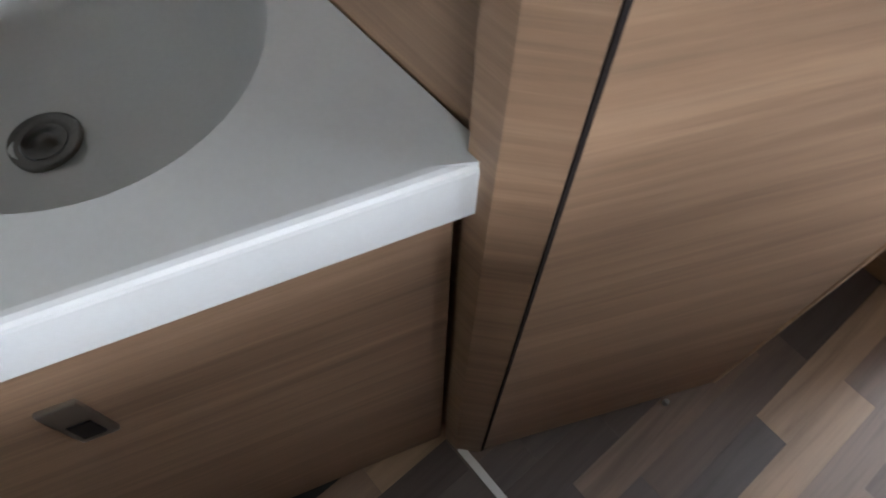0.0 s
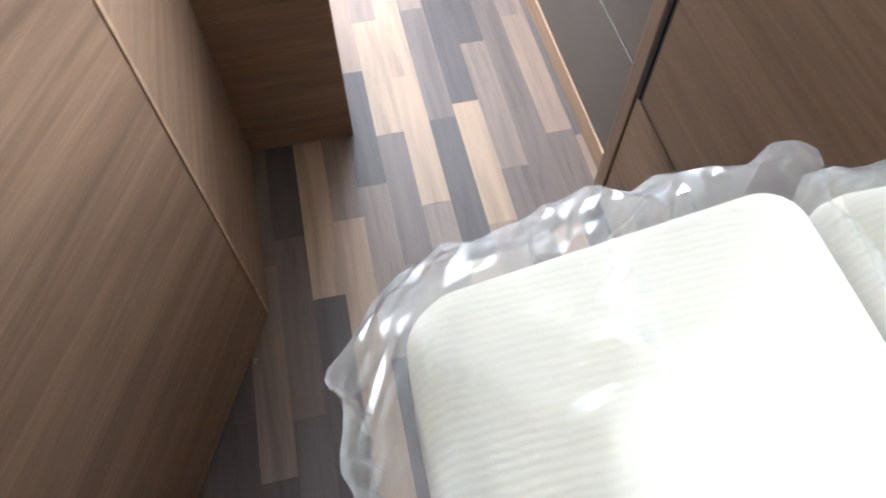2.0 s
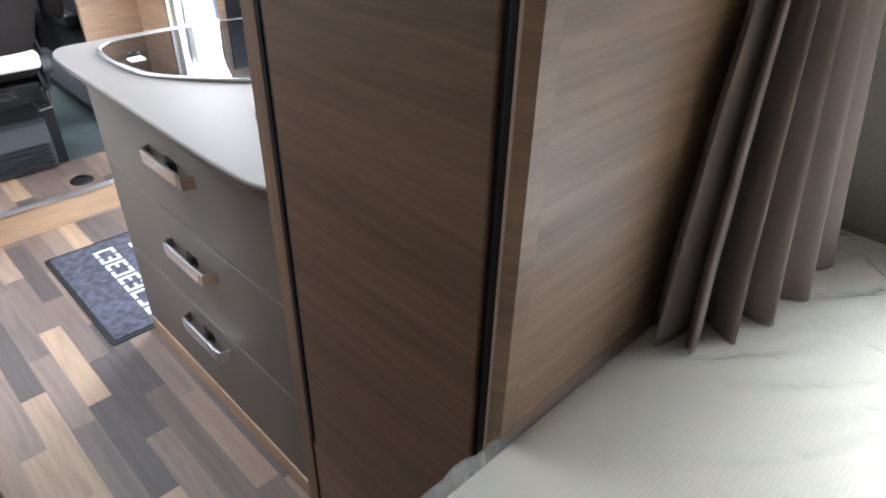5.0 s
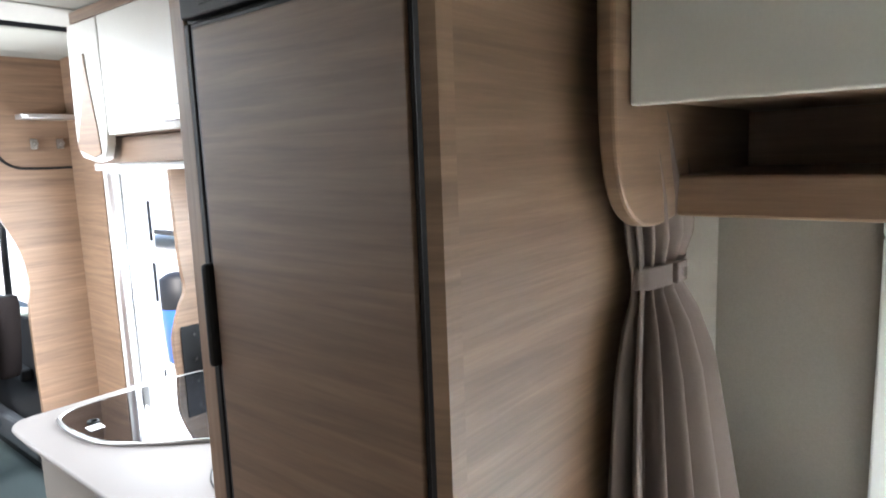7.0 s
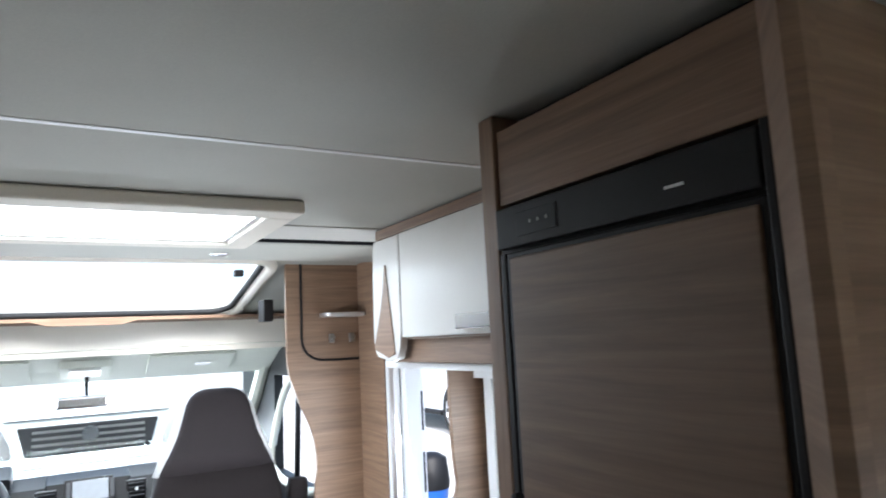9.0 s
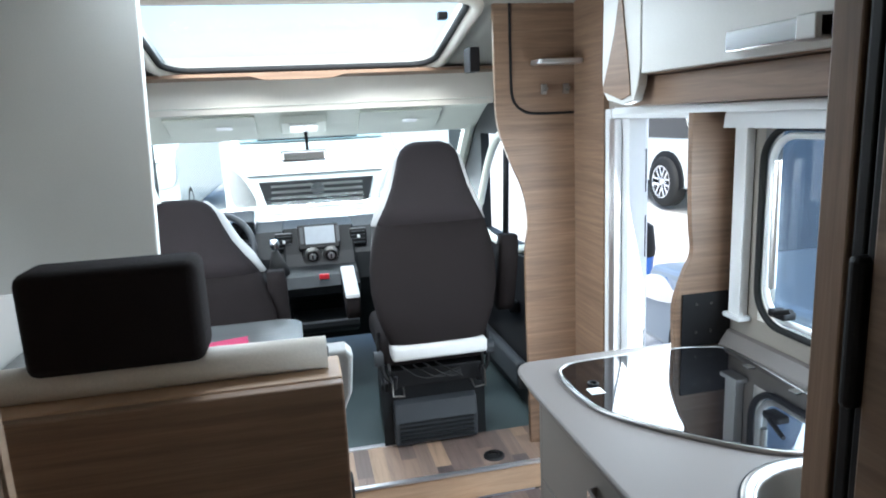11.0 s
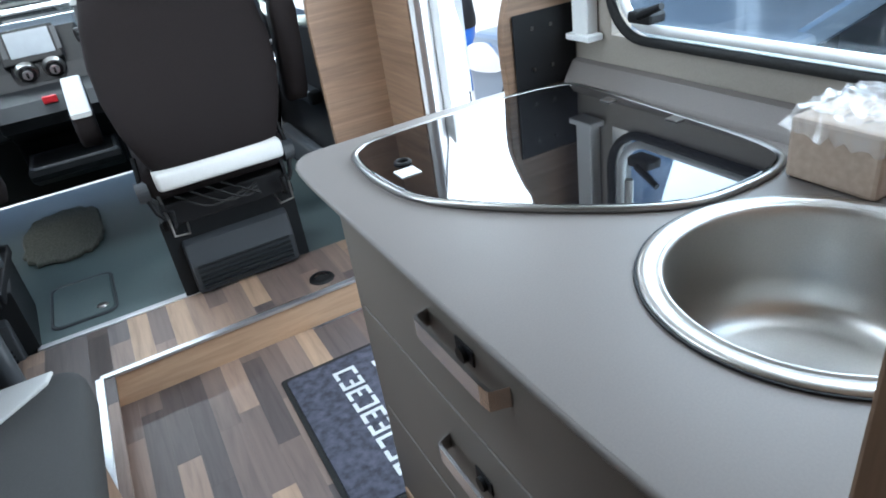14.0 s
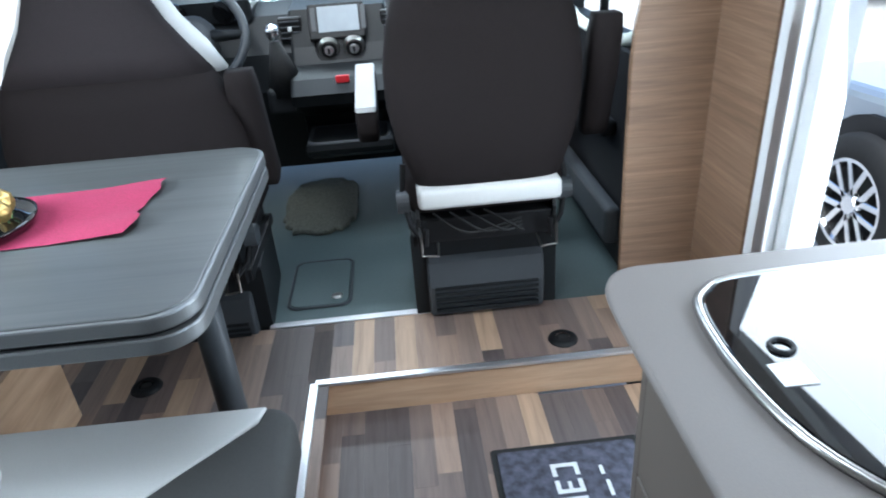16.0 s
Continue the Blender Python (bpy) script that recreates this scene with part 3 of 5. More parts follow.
for loop in (top, hole):
    for a, b in zip(loop, loop[1:] + loop[:1]):
        bm.faces.new((a, b, low[b], low[a]))
bmesh.ops.recalc_face_normals(bm, faces=bm.faces[:])
part("slab", bm, M_WORKTOP, wt)
bm = B()
tube(bm, [(x, y, 0.8945) for x, y in front], 0.0055, 10)
part("front_edging", bm, M_WORKTOP, wt, "rounded taupe front edging", True)
part("upstand", prism(B(), [(RX - 0.042, 0.9), (RX - 0.036, 0.912), (RX - 0.016, 0.942), (RX - 0.003, 0.946), (RX - 0.003, 0.9)], -0.872, 0.10, "y"), M_WORKTOP, wt, "sloped taupe upstand along the wall")

sink = thing("sink", (SINK[0], SINK[1], 0.9), "round stainless steel sink bowl with rolled rim", "sink")
part("bowl", lathe(B(), [(0.18, 0.0), (0.1795, 0.004), (0.177, 0.006), (0.163, 0.0055), (0.161, 0.002), (0.159, 0.002), (0.157, 0.0045), (0.154, 0.004), (0.151, -0.002), (0.148, -0.02), (0.145, -0.09), (0.139, -0.118), (0.127, -0.136), (0.105, -0.145), (0.05, -0.15), (0.0, -0.151)], SINK[:2] + (0.9,), 72), M_SINK, sink, smooth=True)
part("seal", lathe(B(), [(0.183, 0.0005), (0.1825, 0.003), (0.174, 0.003)], SINK[:2] + (0.9,), 64), M_BLACK, sink)
dr = part("drain", lathe(B(), [(0.0, 0.006), (0.02, 0.007), (0.03, 0.004), (0.034, 0.0)], (SINK[0] - 0.01, SINK[1] + 0.005, 0.75), 28), M_CHROME, sink, smooth=True)
part("film_sticker", lathe(B(), [(0.0, 0.0035), (0.024, 0.002), (0.025, 0.0)], (SINK[0] - 0.01, SINK[1] + 0.005, 0.756), 20), M_BLUE_CAP, dr, "blue protective film disc")

HOB = [(0.300, 0.03), (0.325, 0.07), (0.37, 0.09), (0.52, 0.095), (0.655, 0.095), (0.76, 0.07), (0.785, 0.02), (0.775, -0.2), (0.755, -0.40), (0.715, -0.455), (0.62, -0.465), (0.53, -0.44), (0.41, -0.33), (0.315, -0.2), (0.292, -0.08)]
hob_line = smooth_poly(HOB, 5)
hob = thing("hob", (0.55, -0.15, 0.9), "built-in hob under a black glass lid with chrome rim", "hob")
part("glass_lid", prism(B(), hob_line, 0.9005, 0.909, "z", 0.002), M_GLASS_BLACK, hob)
cx, cy = 0.55, -0.15
part("rim", tube(B(), [(cx + (x - cx) * 1.02, cy + (y - cy) * 1.02, 0.905) for x, y in hob_line], 0.0055, 8, True), M_STEEL, hob, "steel rim", True)
part("knob_hole", tube(B(), [(0.345 + 0.012 * math.cos(a), -0.052 + 0.012 * math.sin(a), 0.9105) for a in [2 * math.pi * k / 16 for k in range(16)]], 0.003, 6, True), M_BLACK, hob)
part("sticker", box(B(), 0.315, 0.350, -0.112, -0.078, 0.9095, 0.9105), M_WHITE_PL, hob, "small white paper sticker")
for y in (-0.08, -0.24):
    part("lid_hinge", box(B(), 0.745, 0.765, y - 0.012, y + 0.012, 0.909, 0.912, 0.001), M_STEEL, hob)

# wrapped packet at the back of the worktop
pk = thing("wrapped_packet", (0.76, -0.52, 0.9), "small brown card packet in crinkled clear film on the worktop", "packet")
part("carton", box(B(), 0.70, 0.815, -0.60, -0.48, 0.902, 0.985, 0.006, 2), M_CARD, pk)
random.seed(11)
bm = B()
bmesh.ops.create_grid(bm, x_segments=14, y_segments=14, size=0.068)
for v in bm.verts:
    r = max(abs(v.co.x), abs(v.co.y)) / 0.068
    v.co = Vector((0.757 + v.co.x * (1.02 if r > 0.9 else 1), -0.54 + v.co.y, 0.99 + random.uniform(0, 0.016) - 0.03 * max(0, r - 0.85) / 0.15))
part("film_wrap", bm, M_FILM, pk, "crinkled clear film")

# end board with black splash guard beside the door
board = thing("end_board", (0.75, 0.13, 0.9), "wooden upright end board with a waved edge beside the door", "panel")
edge = smooth_poly([(0.665, 0.9), (0.66, 0.98), (0.663, 1.04), (0.69, 1.12), (0.712, 1.17), (0.705, 1.25), (0.70, 1.4), (0.70, 1.57)], 5, False)
part("panel", prism(B(), edge + [(RX - 0.003, 1.57), (RX - 0.003, 0.9)], 0.108, 0.128, "y", 0.002), M_WOOD, board)
part("splash_guard", box(B(), 0.682, RX - 0.004, 0.103, 0.107, 0.904, 1.056, 0.001), M_BLACK, board, "black splash guard plate")
for x, z in ((0.725, 0.945), (0.725, 1.025), (0.77, 0.945), (0.77, 1.025)):
    part("screw", cyl(B(), (x, 0.101, z), (x, 0.104, z), 0.004, 0.004, 10), M_DRAIN, board)


def rv_window(name, y0, y1, z0, z1, label):
    w = thing(name, (RX, (y0 + y1) / 2, z0), label, "window", "", "structure")
    loop = rounded(y0, y1, z0, z1, 0.09, 8)
    part("seal", tube(B(), [(RX - 0.004, y, z) for y, z in loop], 0.009, 8, True), M_RUBBER, w, "black rubber seal", True)
    inner = rounded(y0 + 0.02, y1 - 0.02, z0 + 0.02, z1 - 0.02, 0.075, 8)
    part("frame", tube(B(), [(RX + 0.006, y, z) for y, z in inner], 0.009, 8, True), M_WHITE_PL, w, "pale inner frame", True)
    p = part("pane", prism(B(), loop, RX + 0.02, RX + 0.026, "x"), M_TINT, w)
    p.visible_shadow = False
    for y in (y0 + 0.17, y1 - 0.1):
        la = part("latch", box(B(), RX - 0.03, RX + 0.01, y - 0.028, y + 0.028, z0 + 0.035, z0 + 0.056, 0.006, 2), M_BLACK, w)
        part("latch_lever", cyl(B(), (RX - 0.028, y, z0 + 0.05), (RX - 0.035, y - 0.06, z0 + 0.072), 0.008, 0.006, 10), M_BLACK, la)
    st = part("stay", tube(B(), [(RX - 0.006, y1 - 0.055, z0 + 0.1), (RX - 0.008, y1 - 0.055, z0 + 0.42)], 0.009, 8), M_STEEL, w, "metal stay")
    return w


rv_window("window_2", -0.86, -0.0, 1.0, 1.5, "tinted acrylic kitchen window in a black rubber seal")
rv_window("window_3", -2.3, -1.72, 0.86, 1.36, "tinted acrylic window beside the bed")
bl = thing("window_blind", (RX, -0.43, 0.98), "white roller blind cassette with side rails round the kitchen window", "blind")
part("cassette", prism(B(), [(RX - 0.07, 1.5), (RX - 0.066, 1.535), (RX - 0.045, 1.56), (RX - 0.003, 1.56), (RX - 0.003, 1.5)], -0.868, 0.075, "y", 0.003), M_WHITE_PL, bl)
for y in (0.035, ):
    part("side_rail", box(B(), RX - 0.03, RX - 0.002, y, y + 0.045, 1.0, 1.5, 0.003), M_WHITE_PL, bl)
    part("rail_foot", box(B(), RX - 0.04, RX - 0.002, y - 0.015, y + 0.055, 0.99, 1.003, 0.003), M_WHITE_PL, bl)

bb = thing("window_blind", (RX, -2.0, 0.78), "white blind frame round the window beside the bed", "blind")
for y0, y1 in ((-1.725, -1.672), (-2.36, -2.31)):
    part("side_rail", box(B(), RX - 0.03, RX - 0.002, y0, y1, 0.8, 1.42, 0.004), M_WHITE_PL, bb)
part("cassette", box(B(), RX - 0.045, RX - 0.002, -2.36, -1.672, 1.421, 1.466, 0.008, 3), M_WHITE_PL, bb)

# upper cabinet
uc = thing("wall_cabinet", (0.65, -0.37, 1.6), "white-fronted wooden wall cabinet above the worktop", "wall cabinet")
part("body", box(B(), 0.482, RX - 0.003, -0.868, 0.10, 1.632, 1.95), M_WOOD, uc)
dd = part("door", box(B(), 0.462, 0.48, -0.866, -0.052, 1.635, 1.928, 0.003), M_WHITE_GLOSS, uc, "white gloss flap")
bm = B()
prism(bm, [(0.462, -0.38), (0.462, -0.60), (0.438, -0.60), (0.43, -0.585), (0.43, -0.395), (0.438, -0.38)], 1.648, 1.682, "z", 0.003)
hh = part("handle", bm, M_CHROME, dd, "broad chrome grip")
part("handle_end", box(B(), 0.428, 0.464, -0.60, -0.56, 1.646, 1.684, 0.003), M_STEEL, hh)
part("top_rail", box(B(), 0.464, RX - 0.003, -0.868, 0.11, 1.93, 1.958, 0.001), M_WOOD, uc)
part("shelf", box(B(), 0.50, RX - 0.003, -0.868, 0.06, 1.565, 1.63, 0.002), M_WOOD_Y, uc)
end = [(-0.05, 1.926), (0.118, 1.926), (0.13, 1.9), (0.138, 1.64), (0.134, 1.605), (0.11, 1.582), (0.03, 1.568), (-0.02, 1.576), (-0.04, 1.61), (-0.05, 1.66)]
part("end_cheek", prism(B(), end, 0.46, 0.484, "x", 0.003), M_WHITE_GLOSS, uc, "white curved end cheek")
ins = [(0.034, 1.846), (0.041, 1.846), (0.05, 1.8), (0.068, 1.735), (0.1, 1.665), (0.127, 1.612), (0.122, 1.602), (0.03, 1.58), (-0.012, 1.59), (-0.004, 1.65), (0.016, 1.74), (0.028, 1.8)]
part("wood_inlay", prism(B(), ins, 0.456, 0.4595, "x", 0.001), M_WOOD, uc, "wooden tongue-shaped inlay")
part("under_rail", box(B(), 0.52, RX - 0.003, -0.868, 0.19, 1.545, 1.563, 0.002), M_WHITE_PL, uc)

# ---- tall fridge cabinet ----
PY0, PY1 = -1.435, -0.872
tall = thing("fridge_cabinet", (0.5, -1.15, 0), "tall wooden cabinet housing the fridge", "tall cabinet")
part("side_panel", box(B(), 0.14, RX - 0.003, PY0, PY0 + 0.018, 0, CEIL - 0.002), M_WOOD, tall)
part("corner_post", prism(B(), [(0.118, PY0 - 0.001), (0.139, PY0 - 0.001), (0.212, -1.374), (0.202, -1.359), (0.187, -1.359), (0.112, PY0 + 0.012)], 0, CEIL - 0.002, "z", 0.003), M_WOOD, tall)
part("wall_lining", box(B(), 0.59, RX - 0.004, PY0 - 0.004, PY0 - 0.0005, 0.9, 1.474), M_TAUPE_WALL, tall, "taupe lining beside the window")
part("front_post", box(B(), 0.205, 0.32, -0.91, PY1, 0, CEIL - 0.002, 0.003), M_WOOD_V, tall)
part("kitchen_side", box(B(), 0.32, RX - 0.003, -0.888, PY1, 0, CEIL - 0.002), M_WOOD, tall)
part("top_flap", box(B(), 0.21, 0.228, -1.364, -0.913, 1.819, 1.932, 0.002), M_WOOD, tall)
part("bottom_flap", box(B(), 0.208, 0.226, -1.364, -0.913, 0.06, 0.385, 0.002), M_WOOD, tall)
part("plinth", box(B(), 0.225, 0.24, -1.364, -0.925, 0.0, 0.06), M_BLACK, tall)
part("carcass", box(B(), 0.255, RX - 0.006, -1.41, -0.89, 0.005, CEIL - 0.004), M_BLACK, tall)
fr = thing("fridge", (0.4, -1.14, 0.4), "tall built-in fridge with a wood-look door and black frame", "fridge")
part("frame", box(B(), 0.207, 0.25, -1.358, -0.913, 0.39, 1.814, 0.003), M_BLACK, fr)
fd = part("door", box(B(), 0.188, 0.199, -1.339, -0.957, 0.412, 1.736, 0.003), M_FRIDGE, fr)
part("door_frame", box(B(), 0.192, 0.206, -1.346, -0.946, 0.402, 1.744, 0.003), M_BLACK, fd, "narrow black door surround")
part("hinge_strip", box(B(), 0.188, 0.2065, -1.358, -1.348, 0.4, 1.812, 0.002), M_BLACK, fd)
part("grip", box(B(), 0.178, 0.2, -0.953, -0.938, 1.27, 1.42, 0.006, 2), M_BLACK, fd, "black door grip")
part("side_strip", box(B(), 0.192, 0.2065, -0.943, -0.93, 0.4, 1.744, 0.002), M_BLACK, fd)
cpn = part("control_panel", box(B(), 0.188, 0.2068, -1.346, -0.93, 1.75, 1.808, 0.003), M_BLACK, fr, "black control panel")
part("display", box(B(), 0.1865, 0.189, -1.065, -0.98, 1.762, 1.795, 0.001), M_DASH, cpn)
for k in range(3):
    y = -1.012 - 0.017 * k
    part("indicator", box(B(), 0.1855, 0.187, y - 0.0015, y + 0.0015, 1.777, 1.781), M_STEEL, cpn)
part("badge_bar", box(B(), 0.1865, 0.189, -1.262, -1.238, 1.771, 1.774), M_WHITE_PL, cpn)
single("curtain_rail", box(B(), 0.14, RX - 0.004, -1.463, -1.4375, 1.885, CEIL - 0.002, 0.004), M_ALU, "pale aluminium curtain rail fixed under the ceiling", "curtain rail")

# ---- overhead bed cabinet ----
oc = thing("overhead_cabinet", (0.6, -1.9, 1.47), "white-fronted overhead cabinet with an open wooden shelf above the bed", "overhead cabinet")
part("door", box(B(), 0.367, 0.385, REAR + 0.02, -1.487, 1.603, 1.872, 0.003), M_WHITE_GLOSS, oc, "white flap door")
part("body", box(B(), 0.387, RX - 0.003, REAR + 0.005, -1.495, 1.608, 1.955), M_WOOD, oc)
part("top_rail", box(B(), 0.37, 0.387, REAR + 0.005, -1.487, 1.875, 1.958, 0.002), M_WOOD, oc)
part("back_panel", box(B(), 0.8, RX - 0.003, REAR + 0.005, -1.49, 1.525, 1.606), M_WOOD, oc)
prof = smooth_poly([(0.335, 1.95), (0.332, 1.7), (0.336, 1.58), (0.355, 1.51), (0.40, 1.475), (0.46, 1.468), (0.51, 1.474)], 5, False)
part("end_panel", prism(B(), prof + [(RX - 0.003, 1.474), (RX - 0.003, 1.955), (0.335, 1.955)], -1.486, -1.466, "y", 0.004), M_WOOD, oc)
part("shelf", box(B(), 0.505, RX - 0.003, REAR + 0.005, -1.487, 1.474, 1.524, 0.004), M_WOOD_Y, oc)

# ---- curtain ----
cu = thing("curtain", (0.52, -1.455, 0.9), "taupe pleated curtain gathered with a buttoned tie-back", "curtain")
bm = B()
rings = []
for z, hw, hd, cxx, amp in ((1.955, 0.05, 0.012, 0.44, 0.004), (1.75, 0.06, 0.012, 0.45, 0.004), (1.6, 0.08, 0.012, 0.47, 0.005), (1.5, 0.088, 0.013, 0.505, 0.006), (1.45, 0.082, 0.014, 0.51, 0.006), (1.41, 0.068, 0.012, 0.51, 0.004), (1.38, 0.068, 0.012, 0.51, 0.004),
                           (1.34, 0.085, 0.016, 0.51, 0.009), (1.28, 0.105, 0.02, 0.51, 0.012), (1.15, 0.125, 0.024, 0.515, 0.015), (1.0, 0.145, 0.028, 0.525, 0.018), (0.885, 0.16, 0.032, 0.535, 0.02)):
    ring = []
    for k in range(156):
        a = 2 * math.pi * k / 156
        w = 1.7 * amp * math.sin(13 * a + 1.1 * math.sin(3 * a) + 0.8 * z)
        ring.append((cxx + (hw + w) * math.cos(a), -1.452 - hd * 1.0 + (hd + w) * math.sin(a) - (hw - 0.07) * 0.35 * (0.5 + 0.5 * math.cos(a)), z))
    rings.append(ring)
loft(bm, rings)
part("cloth", bm, M_CURTAIN, cu, "", True)
bm = B()
loft(bm, [[(0.51 + 0.073 * math.cos(a), -1.466 + 0.021 * math.sin(a), z) for a in [2 * math.pi * k / 32 for k in range(32)]] for z in (1.39, 1.393, 1.415, 1.418)])
tb = part("tie_back", bm, M_CURTAIN, cu, "", True)
part("tie_tab", box(B(), 0.498, 0.53, -1.494, -1.485, 1.391, 1.417, 0.002), M_CURTAIN, tb)
part("button", cyl(B(), (0.513, -1.497, 1.404), (0.513, -1.492, 1.404), 0.006, 0.006, 12), M_CHROME, tb)

# ---- bed ----
bed = thing("bed", (0.3, -1.95, 0), "bed with cream knit mattress halves still in clear plastic wrap", "bed")
part("base", prism(B(), [(-0.2, -1.5), (RX - 0.004, -1.5), (RX - 0.004, REAR + 0.004), (-0.2, REAR + 0.004)], 0.0, 0.72, "z", 0.003), M_WOOD, bed)


def cushion(bm, x0, x1, y0, y1, z0, z1, r, crown=0.012):
    """A soft-edged slab."""
    rings = []
    base = rounded(x0, x1, y0, y1, r, 6)
    cx, cy = (x0 + x1) / 2, (y0 + y1) / 2
    e = 0.03
    for inset, z in ((0.012, z0), (0.0, z0 + 0.02), (0.0, z1 - e), (0.004, z1 - e * 0.5), (0.013, z1 - e * 0.2), (0.03, z1 - 0.002), (0.08, z1 + crown * 0.5), (0.16, z1 + crown)):
        ring = []
        for x, y in base:
            dx, dy = cx - x, cy - y
            ring.append((x + math.copysign(min(inset, abs(dx)), dx), y + math.copysign(min(inset, abs(dy)), dy), z))
        rings.append(ring)
    return loft(bm, rings)


NARROW, WIDE = (-0.275, -0.024, -1.436), (-0.017, 0.815, -1.438)


def skew(bm, x):
    """The narrow half lies a little askew at its front."""
    for v in bm.verts:
        if v.co.y > -1.7:
            v.co.y += 0.13 * (v.co.x - x)
    return bm


part("mattress_half", skew(cushion(B(), NARROW[0], NARROW[1], REAR + 0.02, NARROW[2], 0.72, 0.896, 0.028), -0.14), M_MATTRESS, bed, "cream knitted narrow mattress section", True)
part("mattress_half", cushion(B(), WIDE[0], WIDE[1], REAR + 0.02, WIDE[2], 0.72, 0.898, 0.014), M_MATTRESS, bed, "cream knitted wide mattress section", True)


def film_bag(x0, x1, y1, margin_left, margin_right, margin_front, seed, folds):
    """Film drawn over one mattress half: long drawn folds on top, a loose crimped margin."""
    bm = B()
    rnd = random.Random(int(seed * 10))
    lines = []
    for _ in range(folds):
        px, py = rnd.uniform(x0, x1), rnd.uniform(y1 - 0.5, y1)
        a = rnd.choice((0.9, 1.2, 2.4, 2.7)) + rnd.uniform(-0.35, 0.35)
        lines.append((px, py, math.cos(a), math.sin(a), rnd.uniform(0.06, 0.2), rnd.uniform(0.006, 0.011), rnd.uniform(0.003, 0.0065)))
    nx, ny = int((x1 - x0 + 0.06) / 0.0095), 105
    grid = []
    for j in range(ny + 1):
        row = []
        for i in range(nx + 1):
            u, v = i / nx, (j / ny) ** 0.75
            x = x0 - margin_left + u * (x1 - x0 + margin_left + margin_right)
            y = REAR + 0.03 + v * (y1 + margin_front - REAR - 0.03)
            out = max((x0 + 0.012 - x) / max(margin_left, 0.02), (x - x1 + 0.012) / max(margin_right, 0.02), (y - y1 + 0.012) / max(margin_front, 0.02), 0.0)
            edge = min(x - x0, x1 - x, y1 - y)
            z = 0.9 + 0.012 * max(0.0, min(1.0, edge / 0.14))
            z += 0.004 + 0.003 * noise.noise(Vector((x * 5, y * 5, seed)))
            for px, py, c, d, length, w, h in lines:
                along, off = (x - px) * c + (y - py) * d, -(x - px) * d + (y - py) * c
                off += 0.2 * along * along / length
                if abs(along) < length and abs(off) < 3 * w:
                    z += h * (1 - (along / length) ** 2) * math.exp(-(off / w) ** 2)
            if out > 0:
                o = min(out, 1.0)
                z += 0.012 * (noise.noise(Vector((x * 26, y * 26, seed + 9))) + 0.3) * o - 0.014 * out ** 2
                x += 0.006 * noise.noise(Vector((y * 40, 3.0, seed))) * out
                if margin_front > 0.02:
                    y += 0.008 * noise.noise(Vector((x * 34, 5.0, seed))) * out
                z += rnd.uniform(-1, 1) * 0.0032 * o
            if margin_left > 0.02:
                y -= 0.05 * max(0.0, (x0 + 0.05 - x) / 0.09) ** 2 * v
            row.append(bm.verts.new((x, y, z)))
        grid.append(row)
    # the margin turns down and under
    grid.append([bm.verts.new((v.co.x, v.co.y - 0.004 - 0.012 * rnd.random(), v.co.z - 0.05)) for v in grid[-1]])
    for ra, rb in zip(grid, grid[1:]):
        for i in range(nx):
            bm.faces.new((ra[i], ra[i + 1], rb[i + 1], rb[i]))
    if margin_left > 0.02:
        side = [r[0] for r in grid[:-1]]
        low = [bm.verts.new((v.co.x + 0.006 + 0.012 * rnd.random(), v.co.y, v.co.z - 0.07)) for v in side]
        for k in range(len(side) - 1):
            bm.faces.new((side[k], side[k + 1], low[k + 1], low[k]))
    return bm


random.seed(3)
narrow_film = part("film_wrap", skew(film_bag(NARROW[0], NARROW[1], NARROW[2], 0.04, 0.004, 0.028, 1.3, 22), -0.14), M_FILM, bed, "clear crinkled plastic film")
narrow_film.visible_shadow = False
bm = film_bag(WIDE[0], WIDE[1] - 0.01, WIDE[2], 0.004, 0.0, 0.012, 4.7, 26)
film = part("film_wrap", bm, M_FILM, bed, "clear crinkled plastic film", True)
film.visible_shadow = False

# ---- washroom module and vanity ----
wm = thing("washroom_module", (-0.9, -1.0, 0), "wooden washroom cubicle with a slanted door", "washroom cubicle")
A0, A1 = Vector((-0.692, -1.405)), Vector((-0.508, -0.996))
part("core", prism(B(), [(-0.72, -1.40), (-0.53, -0.985), (-0.75, -0.9), (LX + 0.004, -0.9), (LX + 0.004, -1.40)], 0.0, CEIL - 0.004, "z"), M_WOOD, wm)
part("low_cabinet", prism(B(), [(-0.535, -0.99), (-0.54, -0.572), (LX + 0.004, -0.572), (LX + 0.004, -0.905), (-0.75, -0.905)], 0.0, 1.02, "z"), M_WOOD, wm)
dirv = (A1 - A0).normalized()


def slab(a, b, z0, z1, t0, t1, bevel=0.003):
    """An upright board between two plan points, standing off by t0 to t1."""
    d = (b - a).normalized()
    n = Vector((d.y, -d.x))
    return prism(B(), [tuple(a + n * t0), tuple(b + n * t0), tuple(b + n * t1), tuple(a + n * t1)], z0, z1, "z", bevel)


dpart = part("door", slab(A0 + dirv * 0.004, A1 - dirv * 0.004, 0.012, 1.768, -0.018, 0.0), M_WOOD, wm)
part("head_panel", slab(A0 + dirv * 0.002, A1, 1.774, CEIL - 0.004, -0.018, 0.001), M_WOOD, wm)
part("door_edge_strip", slab(A1 - dirv * 0.002, A1 + dirv * 0.003, 0.012, 1.768, -0.018, 0.002, 0.001), M_WOOD_PALE, wm, "thin pale door edging")
part("corner_post", prism(B(), [(-0.752, -1.437), (-0.725, -1.437), (-0.692, -1.408), (-0.696, -1.4), (-0.735, -1.4)], 0.0, CEIL - 0.004, "z", 0.003), M_WOOD, wm)
